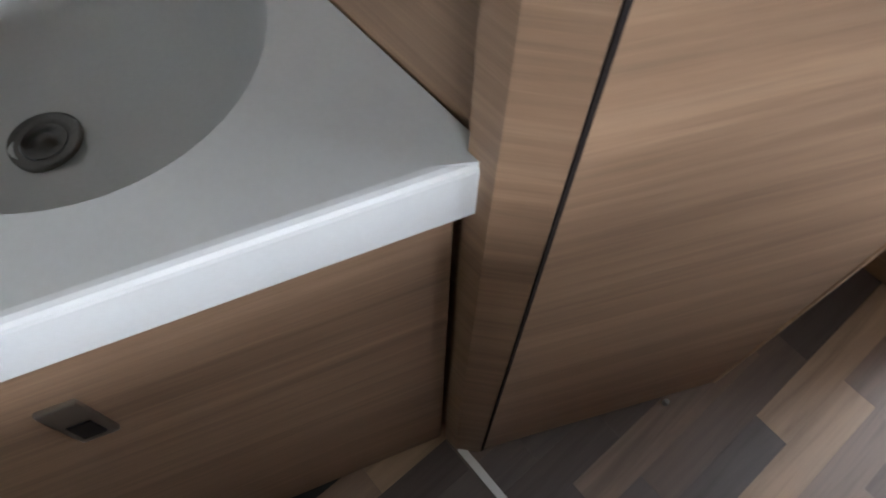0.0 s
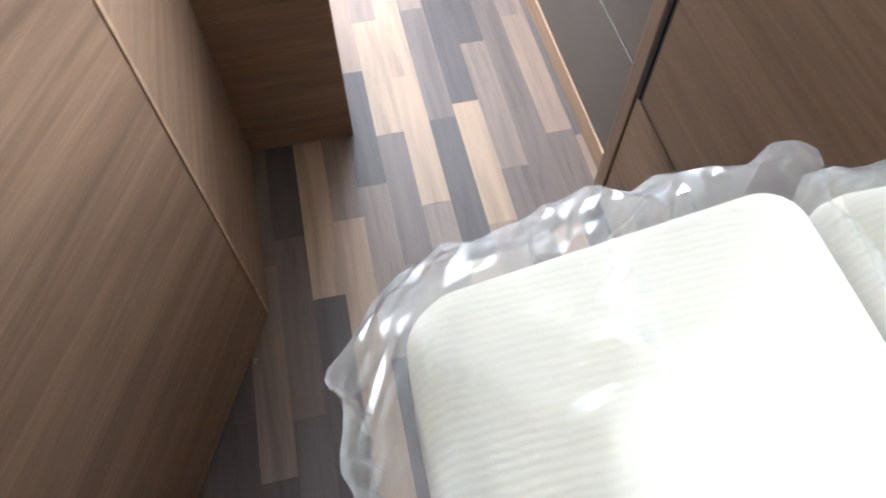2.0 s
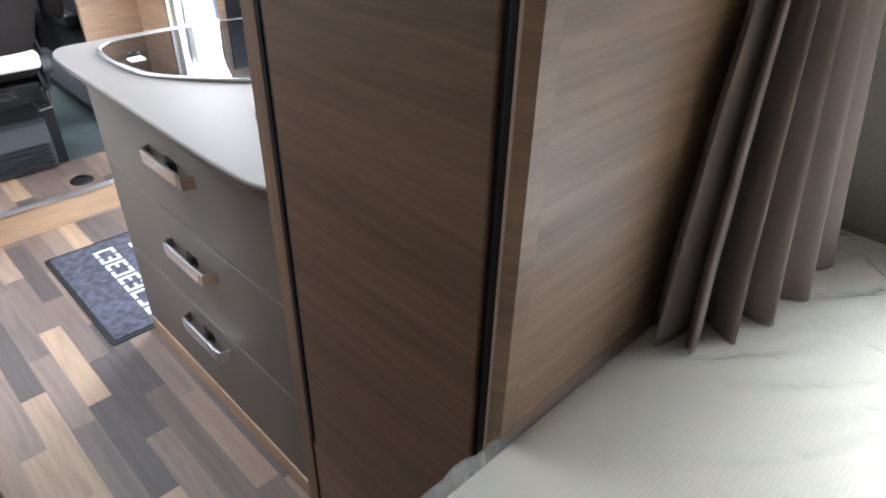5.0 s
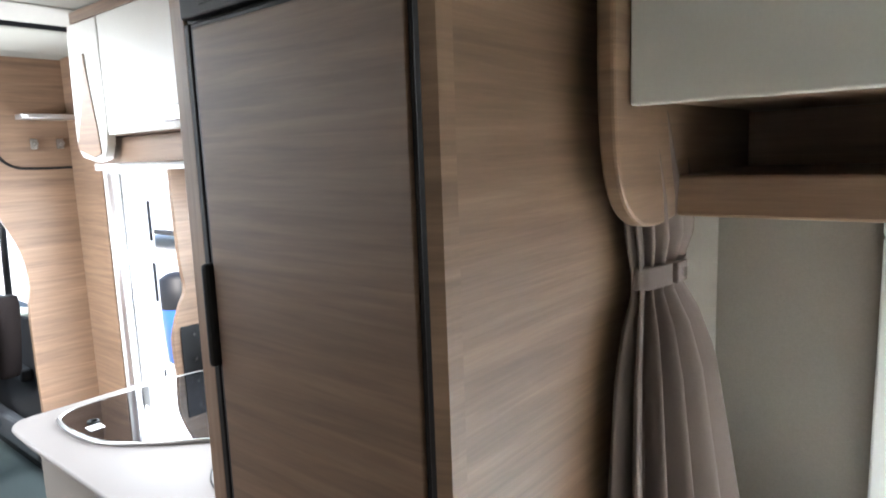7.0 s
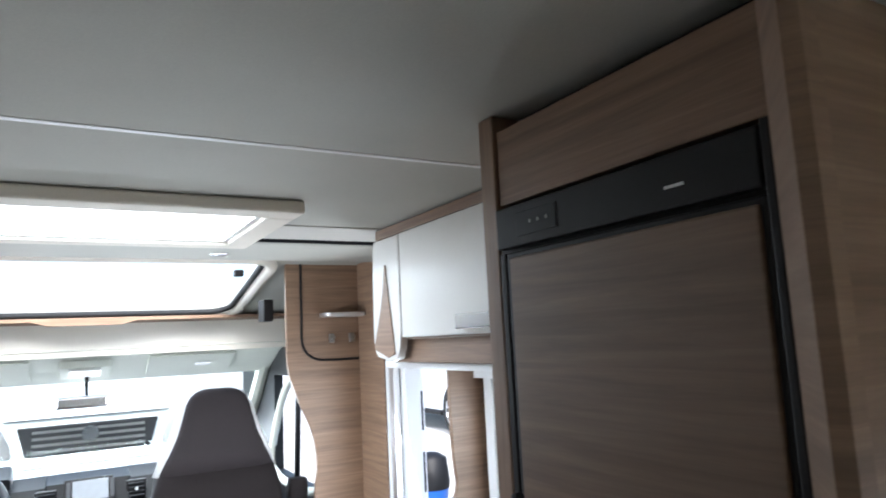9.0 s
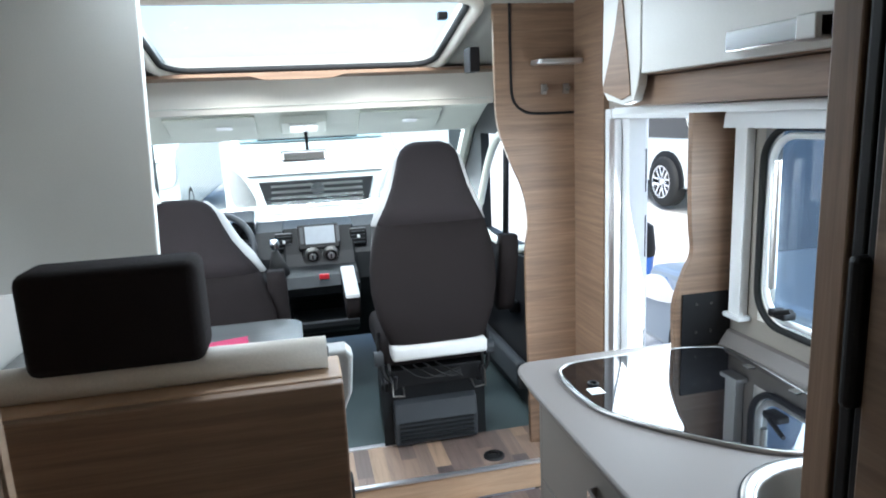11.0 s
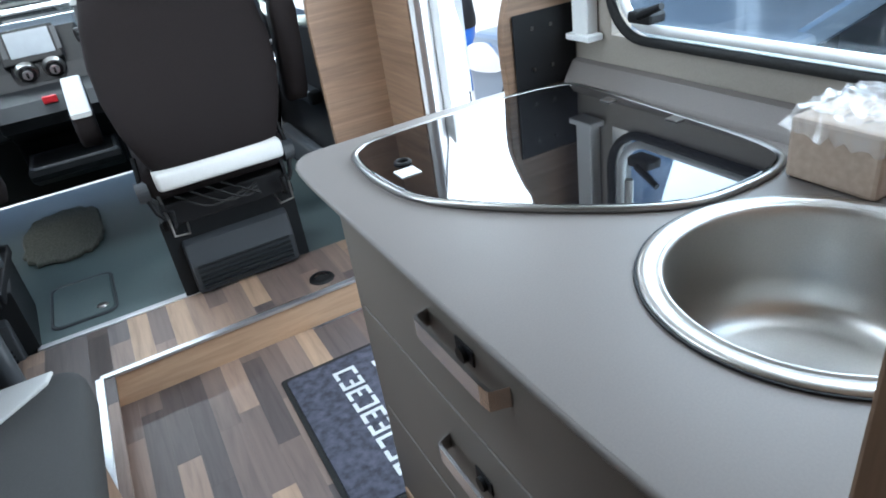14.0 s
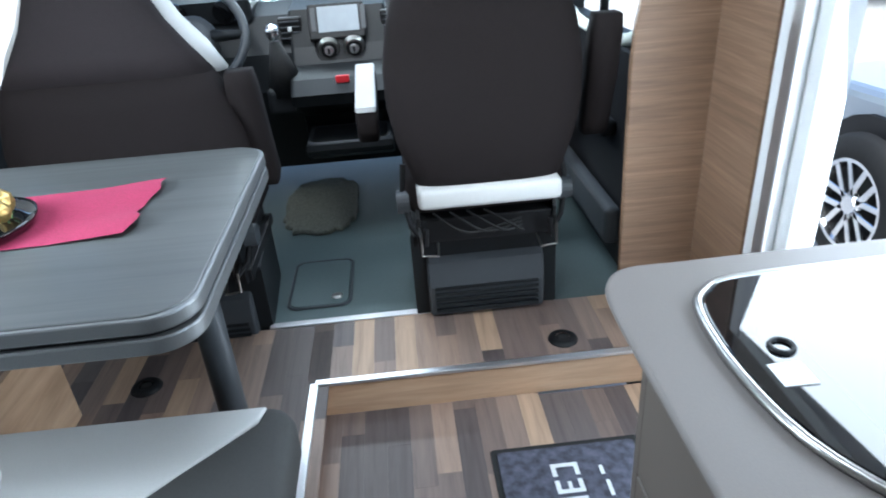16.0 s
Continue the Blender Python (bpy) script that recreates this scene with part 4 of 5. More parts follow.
part("gap_seal", prism(B(), [(-0.694, -1.405), (-0.6915, -1.4055), (-0.69, -1.400), (-0.694, -1.398)], 0.004, 1.9, "z"), M_SEAT, wm)
part("rear_panel", box(B(), LX + 0.004, -0.75, -1.422, -1.404, 0.0, CEIL - 0.004), M_WOOD, wm)
part("side_panel", slab(Vector((-0.507, -0.99)), Vector((-0.515, -0.572)), 0.0, 1.03, -0.02, 0.0), M_WOOD, wm)
part("floor_pin", cyl(B(), (-0.54, -1.09, 0.0), (-0.54, -1.09, 0.012), 0.006, 0.005, 10), M_STEEL, wm)
single("trim_floor_strip", box(B(), -0.72, -0.25, -1.436, -1.422, 0.0, 0.004, 0.001), M_WHITE_PL, "narrow white strip across the floor at the washroom", "trim", "structure")

van = thing("vanity", (-1.0, -1.7, 0), "wooden vanity unit with a slanted front", "vanity unit")
V0, V1 = Vector((-0.752, -1.44)), Vector((-0.965, -2.1))
part("body", prism(B(), [(-0.79, -1.44), (LX + 0.004, -1.44), (LX + 0.004, -2.2), (-1.02, -2.2)], 0.0, 0.66, "z"), M_WOOD, van)
vd = part("door", slab(V1, V0 - (V0 - V1).normalized() * 0.006, 0.02, 0.755, -0.018, 0.0), M_WOOD, van)
part("shadow_gap", slab(V0 - (V0 - V1).normalized() * 0.006, V0, 0.0, 0.76, -0.03, -0.012, 0), M_BLACK, van)
dv = (V1 - V0).normalized()
lp = V0 + dv * 0.335
lm = Matrix.Translation((lp.x, lp.y, 0.632)) @ Matrix.Rotation(math.atan2(dv.y, dv.x), 4, "Z")
bm = B()
box(bm, -0.016, 0.016, -0.002, 0.005, -0.042, 0.042, 0.002, 2, lm)
lt = part("latch", bm, M_STEEL, vd, "brushed metal push latch")
part("latch_slot", box(B(), -0.01, 0.01, 0.004, 0.0065, -0.03, 0.004, 0.001, 1, lm), M_BLACK, lt)
bn = thing("washbasin", (-0.95, -1.68, 0.76), "white moulded washbasin counter with an oval bowl", "washbasin")
ctr = [(-0.732, -1.425), (-0.738, -1.432), (-0.945, -2.1), (LX + 0.006, -2.1), (LX + 0.006, -1.425)]
BO = (-1.045, -1.6)


def bowl_ring(k, s):
    a = 2 * math.pi * k / 56
    return (BO[0] + 0.178 * s * math.cos(a), BO[1] + 0.16 * s * math.sin(a))


bm = B()
top = [bm.verts.new((x, y, 0.827)) for x, y in ctr]
rim = [bm.verts.new((*bowl_ring(k, 1.0), 0.827)) for k in range(56)]
edges = [bm.edges.new((a, b)) for loop in (top, rim) for a, b in zip(loop, loop[1:] + loop[:1])]
bmesh.ops.triangle_fill(bm, use_beauty=True, edges=edges, normal=(0, 0, 1))
low = [bm.verts.new((x, y, 0.765)) for x, y in ctr]
for i in range(len(top)):
    bm.faces.new((top[i], top[(i + 1) % 5], low[(i + 1) % 5], low[i]))
prev = rim
for s, z in ((0.985, 0.822), (0.965, 0.81), (0.93, 0.78), (0.86, 0.745), (0.72, 0.72), (0.5, 0.708), (0.22, 0.702), (0.1, 0.70)):
    cur = [bm.verts.new((*bowl_ring(k, s), z)) for k in range(56)]
    for k in range(56):
        bm.faces.new((prev[k], prev[(k + 1) % 56], cur[(k + 1) % 56], cur[k]))
    prev = cur
bm.faces.new(prev)
bmesh.ops.recalc_face_normals(bm, faces=bm.faces[:])
outer = [e for e in bm.edges if {tuple(round(c, 3) for c in v.co) for v in e.verts} == {(-0.738, -1.432, 0.827), (-0.945, -2.1, 0.827)}]
bmesh.ops.bevel(bm, geom=outer, offset=0.01, segments=4, affect="EDGES", profile=0.5)
bv = part("basin", bm, M_BASIN, bn)
for p in bv.data.polygons:
    p.use_smooth = len(p.vertices) == 4 and p.center.z < 0.826 and p.center.x < -0.85
dn = part("drain", lathe(B(), [(0.0, -0.001), (0.02, -0.001), (0.023, 0.003), (0.026, 0.001), (0.03, 0.003), (0.034, 0.0)], (BO[0] - 0.018, BO[1] - 0.055, 0.7075), 32), M_DRAIN, bn, "dark steel plug outlet", True)
part("plug", lathe(B(), [(0.0, 0.005), (0.006, 0.005), (0.009, 0.001), (0.02, 0.0)], (BO[0] - 0.018, BO[1] - 0.055, 0.7085), 24), M_DRAIN, dn, "", True)

# ---- bench and table ----
be = thing("bench_seat", (-0.75, -0.1, 0.12), "two-place dinette bench with a wooden back box and grey cushions", "bench")
part("back_panel", box(B(), -1.1, -0.272, -0.565, -0.545, 0.0, 1.205, 0.003), M_WOOD, be)
part("side_cheek", prism(B(), [(-0.545, 0.0), (-0.47, 0.0), (-0.44, 0.55), (-0.455, 1.205), (-0.545, 1.205)], -0.288, -0.272, "x", 0.002), M_WOOD_PALE, be, "pale wooden side edge")
part("top_cap", box(B(), -1.1, -0.272, -0.545, -0.455, 1.19, 1.207, 0.003), M_WOOD_PALE, be)
part("box", box(B(), LX + 0.004, -0.32, -0.44, 0.34, 0.12, 0.42, 0.003), M_WOOD, be)
bm = B()
cushion(bm, -1.05, -0.282, -0.415, 0.435, 0.40, 0.51, 0.06, 0.01)
part("seat_cushion", bm, M_CUSHION, be, "grey leatherette seat cushion with a pale top", True)
bm = B()
prism(bm, [(-0.335, 0.405), (-0.345, 0.37), (-0.5, 0.215), (-0.6, -0.05), (-0.66, -0.36), (-1.0, -0.38), (-1.03, -0.3), (-1.03, 0.38), (-1.0, 0.41)], 0.512, 0.5235, "z", 0.004)
part("seat_top", bm, M_SEAT_LT, be, "light grey woven seat top")
bm = B()
rings = []
for y, z, h in ((-0.40, 0.52, 0.055), (-0.405, 0.75, 0.06), (-0.415, 1.0, 0.058), (-0.43, 1.17, 0.05), (-0.435, 1.215, 0.03)):
    rings.append([(x, y + dy, z) for x, dy in ((-1.05, -h), (-0.325, -h), (-0.292, -h * 0.5), (-0.286, 0.0), (-0.296, h * 0.7), (-0.33, h), (-1.05, h))])
part("backrest", loft(bm, rings), M_CUSHION, be, "dark grey backrest cushion", True)
part("back_roll", tube(B(), [(-1.08, -0.49, 1.225), (-0.9, -0.49, 1.228), (-0.5, -0.49, 1.228), (-0.29, -0.488, 1.224)], 0.026, 12), M_BEIGE, be, "beige leather roll", True)
bm = B()
box(bm, -0.68, -0.453, -0.53, -0.44, 1.245, 1.388, 0.016, 3)
hr = part("headrest", bm, M_SEAT, be, "dark brown headrest", True)
part("headrest_post", cyl(B(), (-0.47, -0.48, 1.2), (-0.47, -0.48, 1.3), 0.007, 0.007, 12), M_CHROME, hr)
part("headrest_post", cyl(B(), (-0.6, -0.48, 1.2), (-0.6, -0.48, 1.3), 0.007, 0.007, 12), M_CHROME, hr)
part("side_flap", prism(B(), [(-0.36, 1.178), (-0.255, 1.18), (-0.244, 1.168), (-0.25, 1.1), (-0.282, 1.03), (-0.36, 1.03)], -0.365, -0.31, "y", 0.008, 3), M_SEAT_LT, be, "light grey side flap")
part("belt_anchor", box(B(), -0.28, -0.262, -0.44, -0.40, 0.86, 0.98, 0.006, 2), M_BLACK, be)

sb = thing("storage_box", (-1.13, 0.7, 0.12), "low wooden storage box with a pale edge under the table", "box")
part("body", box(B(), LX + 0.004, -1.03, 0.45, 0.93, STEP, 0.42, 0.002), M_WOOD, sb)
part("edge_board", box(B(), -1.029, -1.012, 0.45, 0.934, STEP, 0.424, 0.002), M_WOOD_PALE, sb, "pale wooden edge board")

ta = thing("dinette_table", (-0.7, 0.55, 0.12), "grey wood-grain table with rounded corners and metal edge on one leg", "table")
tl = rounded(LX + 0.01, -0.348, 0.205, 0.915, 0.07, 22)
tl2 = rounded(LX + 0.01, -0.342, 0.20, 0.92, 0.07, 22)
part("tabletop", prism(B(), tl, 0.852, 0.871, "z", 0.003), M_TABLE, ta)
part("edge_band", prism(B(), tl2, 0.842, 0.868, "z", 0.004), M_SATIN, ta, "satin metal edge band")
part("groove", prism(B(), rounded(LX + 0.01, -0.35, 0.208, 0.912, 0.07, 8), 0.834, 0.842, "z"), M_BLACK, ta)
part("lower_top", prism(B(), tl2, 0.806, 0.834, "z", 0.004), M_SATIN, ta, "satin metal lower leaf")
lg = part("leg", cyl(B(), (-0.45, 0.55, STEP), (-0.45, 0.55, 0.806), 0.03, 0.03, 28), M_GREY_PL, ta, "grey tubular leg", True)
part("collar", cyl(B(), (-0.45, 0.55, 0.38), (-0.45, 0.55, 0.386), 0.0315, 0.0315, 28), M_BLACK, lg)
part("foot", cyl(B(), (-0.45, 0.55, STEP), (-0.45, 0.55, STEP + 0.02), 0.05, 0.045, 28), M_BLACK, lg)
bm = B()
random.seed(8)
pts = []
for i in range(25):
    for j in range(9):
        u, v = i / 24, j / 8
        x = -1.15 + u * 0.63 + v * 0.0 + 0.008 * math.sin(3 * v * 3.1) * (i == 24) + (0.006 * random.uniform(-1, 1) if i == 24 else 0)
        y = 0.435 + v * 0.25 + u * 0.035
        pts.append(bm.verts.new((x, y, 0.8735 + 0.006 * max(0, u - 0.8) / 0.2 * (1 + math.sin(v * 9)) + 0.0008 * random.random())))
for i in range(24):
    for j in range(8):
        bm.faces.new((pts[i * 9 + j], pts[(i + 1) * 9 + j], pts[(i + 1) * 9 + j + 1], pts[i * 9 + j + 1]))
single("table_runner", bm, M_PINK, "pink fibre runner laid over the grey table", "table runner", smooth=True)
pl = thing("decor_plate", (-0.8, 0.53, 0.876), "dark oval dish with fir sprigs and gold decoration on the runner", "plate")
part("dish", lathe(B(), [(0.0, 0.006), (0.09, 0.006), (0.115, 0.014), (0.12, 0.02), (0.118, 0.012), (0.09, 0.001), (0.0, 0.0)], (-0.82, 0.54, 0.876), 36), M_GLASS_BLACK, pl, "", True)
bm = B()
for k in range(150):
    a, r = random.uniform(0, 6.28), 0.08 * math.sqrt(random.random())
    p = Vector((-0.82 + r * math.cos(a), 0.54 + r * math.sin(a), 0.885 + random.random() * 0.035))
    q = p + Vector((random.uniform(-1, 1), random.uniform(-1, 1), random.uniform(0, 0.8))) * 0.02
    cyl(bm, p, q, 0.0018, 0.0006, 5)
part("fir_sprig", bm, M_FIR, pl)
for dx, dy, r in ((0.045, 0.05, 0.026), (0.07, 0.0, 0.02)):
    bm = B()
    bmesh.ops.create_icosphere(bm, subdivisions=2, radius=r, matrix=Matrix.Translation((-0.82 + dx, 0.54 + dy, 0.91)))
    part("ornament", bm, M_GOLD, pl, "crumpled gold ornament")


# ---- cab seats ----
def cab_seat(base, label, arms_down, arms_up, tall=1.0, broad=1.0):
    s = thing("captain_chair", base, label, "chair", "cab chairs")

    def ring(z, hw, y0, y1, cx=0.0, p=0.55):
        out = []
        hw *= 1 + (broad - 1) * max(0.0, min(1.0, (1.33 - z) / 0.25))
        z *= tall if z > 0.55 else 1.0
        for k in range(28):
            a = 2 * math.pi * k / 28
            c, d = math.cos(a), math.sin(a)
            out.append((base[0] + cx + hw * math.copysign(abs(c) ** p, c), base[1] + (y0 + y1) / 2 + (y1 - y0) / 2 * math.copysign(abs(d) ** p, d), base[2] + z))
        return out
    low_rows = [(0.50, 0.19, 0.02, 0.13), (0.56, 0.215, 0.0, 0.14), (0.65, 0.245, -0.01, 0.15), (0.75, 0.262, -0.012, 0.15), (0.85, 0.262, -0.008, 0.15), (0.95, 0.245, 0.0, 0.14), (1.03, 0.22, 0.004, 0.14)]
    top_rows = [(1.03, 0.22, 0.004, 0.14), (1.1, 0.185, 0.01, 0.135), (1.17, 0.155, 0.015, 0.13), (1.24, 0.135, 0.02, 0.125), (1.285, 0.124, 0.025, 0.12), (1.315, 0.11, 0.03, 0.112), (1.334, 0.09, 0.038, 0.105), (1.347, 0.055, 0.05, 0.095)]
    bk = part("backrest", loft(B(), [ring(*r) for r in low_rows]), M_SEAT, s, "dark brown fabric backrest shell", True)
    part("head_section", loft(B(), [ring(*r) for r in top_rows]), M_SEAT_TOP, bk, "mauve grey upper section", True)
    pad_low = [(0.52, 0.2, 0.1, 0.19), (0.7, 0.25, 0.075, 0.2), (0.88, 0.25, 0.075, 0.19), (1.02, 0.232, 0.065, 0.178)]
    pad_top = [(1.02, 0.24, 0.06, 0.178), (1.1, 0.212, 0.056, 0.165), (1.17, 0.178, 0.056, 0.155), (1.28, 0.143, 0.06, 0.14), (1.335, 0.098, 0.062, 0.12)]
    part("front_pad", loft(B(), [ring(*r) for r in pad_low]), M_CUSHION, s, "dark grey padded front", True)
    part("shoulder_pad", loft(B(), [ring(*r) for r in pad_top]), M_SEAT_LT, s, "light grey padded shoulder section", True)
    bm = B()
    box(bm, base[0] - 0.202, base[0] + 0.202, base[1] - 0.012, base[1] + 0.09, base[2] + 0.468, base[2] + 0.53, 0.016, 3)
    part("hem", bm, M_SEAT_LT, s, "white hem roll", True)
    bm = B()
    box(bm, base[0] - 0.235, base[0] + 0.235, base[1] + 0.1, base[1] + 0.6, base[2] + 0.40, base[2] + 0.53, 0.04, 3)
    part("seat_cushion", bm, M_SEAT, s, "", True)
    part("slide_frame", box(B(), base[0] - 0.2, base[0] + 0.2, base[1] + 0.1, base[1] + 0.55, base[2] + 0.31, base[2] + 0.39, 0.006), M_BLACK, s)
    for sx in (-1, 1):
        x = base[0] + sx * 0.235
        part("side_lever", tube(B(), [(x, base[1] + 0.16, base[2] + 0.55), (x + sx * 0.01, base[1] + 0.13, base[2] + 0.45), (x - sx * 0.01, base[1] + 0.1, base[2] + 0.37), (x - sx * 0.05, base[1] + 0.06, base[2] + 0.33), (x - sx * 0.05, base[1] + 0.06, base[2] + 0.38)], 0.009, 8), M_BLACK, s)
        part("recliner", cyl(B(), (x - sx * 0.01, base[1] + 0.14, base[2] + 0.44), (x + sx * 0.028, base[1] + 0.14, base[2] + 0.44), 0.04, 0.034, 20), M_GREY_PL, s)
    for k in range(4):
        part("cable", tube(B(), smooth_poly([(base[0] - 0.16 + 0.05 * k, base[1] + 0.08, base[2] + 0.42), (base[0] - 0.06 + 0.05 * k, base[1] + 0.05, base[2] + 0.36), (base[0] + 0.1, base[1] + 0.07, base[2] + 0.385 - 0.012 * k)], 5, False), 0.004, 6), M_RUBBER, s)
    ped = part("pedestal", prism(B(), [(base[0] - 0.235, base[1] + 0.19), (base[0] + 0.235, base[1] + 0.19), (base[0] + 0.21, base[1] + 0.56), (base[0] - 0.21, base[1] + 0.56)], base[2] - 0.0, base[2] + 0.30, "z", 0.008), M_DASH, s)
    cx0, cx1, yb, zb = base[0] - 0.19, base[0] + 0.19, base[1], base[2]
    cover = part("pedestal_cover", prism(B(), [(yb + 0.16, zb + 0.012), (yb + 0.15, zb + 0.12), (yb + 0.17, zb + 0.2), (yb + 0.2, zb + 0.225), (yb + 0.2, zb + 0.012)], cx0, cx1, "x", 0.01, 3), M_GREY_PL, ped, "grey plastic cover")
    for k in range(5):
        z = zb + 0.028 + 0.021 * k
        part("louvre", box(B(), cx0 + 0.02, cx1 - 0.02, yb + 0.143, yb + 0.16, z, z + 0.009, 0.003), M_DASH, ped)
    for sx in (-1, 1):
        x = base[0] + sx * 0.205
        part("slide_rail", box(B(), x - 0.02, x + 0.02, yb + 0.12, yb + 0.55, zb + 0.29, zb + 0.33, 0.005), M_BLACK, s)
        part("swivel_bracket", prism(B(), [(yb + 0.1, zb + 0.29), (yb + 0.09, zb + 0.4), (yb + 0.14, zb + 0.47), (yb + 0.2, zb + 0.47), (yb + 0.2, zb + 0.29)], x - 0.006, x + 0.006, "x", 0.002), M_BLACK, s)
        part("wire_bail", tube(B(), [(x, yb + 0.1, zb + 0.37), (x - sx * 0.004, yb + 0.05, zb + 0.36), (x - sx * 0.004, yb + 0.045, zb + 0.3), (x - sx * 0.05, yb + 0.045, zb + 0.295), (x - sx * 0.055, yb + 0.1, zb + 0.31)], 0.004, 6), M_STEEL, s, "bent wire release bail")
    for sx in arms_down:
        bm = B()
        x = base[0] + sx * 0.325
        prof = [(base[1] + 0.24, 0.60), (base[1] + 0.5, 0.70), (base[1] + 0.52, 0.74), (base[1] + 0.5, 0.765), (base[1] + 0.24, 0.70), (base[1] + 0.22, 0.66)]
        prism(bm, [(a, base[2] + b) for a, b in prof], x - 0.033, x + 0.033, "x", 0.012, 3)
        ar = part("armrest", bm, M_SEAT, s, "", True)
        bm = B()
        prism(bm, [(base[1] + 0.225, base[2] + 0.695), (base[1] + 0.505, base[2] + 0.763), (base[1] + 0.5, base[2] + 0.778), (base[1] + 0.225, base[2] + 0.71)], x - 0.031, x + 0.031, "x", 0.006)
        part("armrest_top", bm, M_SEAT_LT, ar, "white armrest top")
    for sx in arms_up:
        x = base[0] + sx * 0.325
        bm = B()
        loft(bm, [[(x + dx * w, base[1] + yy + dy * w, base[2] + zz) for dx, dy in ((-0.036, -0.04), (0.036, -0.04), (0.04, 0.0), (0.036, 0.045), (-0.036, 0.045), (-0.04, 0.0))] for zz, yy, w in ((0.6, 0.16, 0.8), (0.63, 0.15, 1.0), (0.78, 0.1, 1.0), (0.9, 0.07, 0.98), (0.945, 0.06, 0.85))])
        part("armrest", bm, M_SEAT, s, "dark armrest folded up", True)
    return s


cab_seat((0.2, 1.08, 0.12), "swivel passenger cab seat, dark brown back with light front", (-1,), (1,))
cab_seat((-0.755, 1.10, 0.05), "driver cab seat, dark brown back with light front", (), (1,), 0.925, 1.2)

# ---- dashboard ----
da = thing("dashboard", (-0.24, 2.4, 0.11), "black plastic dashboard with centre console", "dashboard")
part("main", prism(B(), [(2.12, 0.62), (2.06, 0.72), (2.08, 0.86), (2.18, 0.99), (2.3, 1.03), (2.93, 0.985), (2.93, 0.3), (2.35, 0.3)], LX + 0.1, 0.7, "x", 0.02, 3), M_DASH, da, "", False)
part("console", prism(B(), [(1.86, 0.70), (1.84, 0.745), (1.90, 0.79), (2.02, 0.82), (2.06, 0.88), (2.12, 1.01), (2.3, 1.03), (2.3, 0.42), (2.13, 0.42), (2.1, 0.6)], -0.42, -0.045, "x", 0.012, 3), M_DASH, da)
part("storage_tray", prism(B(), [(1.875, 0.5), (1.858, 0.525), (1.862, 0.547), (2.12, 0.552), (2.12, 0.44), (1.99, 0.45)], -0.4, -0.06, "x", 0.008, 2), M_DASH, da)
part("tray_insert", tube(B(), [(x, y, 0.548) for x, y in rounded(-0.385, -0.075, 1.875, 2.08, 0.03, 5)], 0.008, 6, True), M_GREY_PL, da)
tilt = Matrix.Translation((-0.226, 2.082, 0.965)) @ Matrix.Rotation(radians(-24), 4, "X")
rd = part("radio", box(B(), -0.115, 0.1, -0.012, 0.02, -0.07, 0.065, 0.006, 2, tilt), M_BLACK, da)
part("screen", box(B(), -0.078, 0.078, -0.0145, -0.011, -0.045, 0.052, 0.001, 1, tilt), M_SCREEN, rd, "pale display")
for sx in (-1, 1):
    part("button_row", box(B(), sx * 0.095 - 0.009, sx * 0.095 + 0.009, -0.0145, -0.011, -0.04, 0.05, 0.001, 1, tilt), M_GREY_PL, rd)
cl = part("climate_panel", box(B(), -0.105, 0.09, -0.004, 0.02, -0.062, 0.062, 0.02, 3, Matrix.Translation((-0.222, 2.045, 0.87)) @ Matrix.Rotation(radians(-20), 4, "X")), M_BLACK, da)
for x in (-0.272, -0.176):
    a, b = Vector((x, 2.026, 0.869)), Vector((x, 2.045, 0.877))
    k = part("dial", cyl(B(), a, b, 0.037, 0.042, 28), M_STEEL, cl, "silver ringed dial")
    part("dial_face", cyl(B(), a + Vector((0, -0.004, -0.0015)), a + Vector((0, 0.002, 0)), 0.031, 0.031, 24), M_BLACK, k)
    part("dial_centre", cyl(B(), a + Vector((0, -0.012, -0.004)), a + Vector((0, 0.002, 0)), 0.017, 0.019, 24), M_ALU, k, "pale grip knob")
    part("dial_mark", box(B(), x - 0.004, x + 0.004, 2.011, 2.015, 0.854, 0.88, 0.001), M_BLACK, k)
part("hazard_button", box(B(), -0.25, -0.2, 1.872, 1.884, 0.775, 0.802, 0.003, 2, None), M_RED, da, "red hazard button")
for x in (-0.415, -0.02):
    v = part("air_vent", box(B(), x - 0.045, x + 0.045, 2.085, 2.12, 0.90, 0.99, 0.008, 2), M_BLACK, da)
    for k in range(4):
        part("vent_slat", box(B(), x - 0.037, x + 0.037, 2.078, 2.088, 0.912 + 0.02 * k, 0.917 + 0.02 * k), M_GREY_PL, v)
    part("vent_tab", box(B(), x - 0.007, x + 0.007, 2.07, 2.08, 0.94, 0.956, 0.002), M_WHITE_PL, v)
gl = part("gear_gaiter", cyl(B(), (-0.445, 1.98, 0.74), (-0.46, 1.945, 0.93), 0.075, 0.018, 20), M_RUBBER, da, "", True)
part("gear_knob", lathe(B(), [(0.0, 0.028), (0.018, 0.024), (0.026, 0.008), (0.024, -0.01), (0.012, -0.03)], (-0.459, 1.935, 0.965), 20), M_CHROME, gl, "bright gear knob", True)
part("gear_housing", box(B(), -0.52, -0.40, 1.92, 2.12, 0.66, 0.76, 0.02, 3), M_DASH, da)

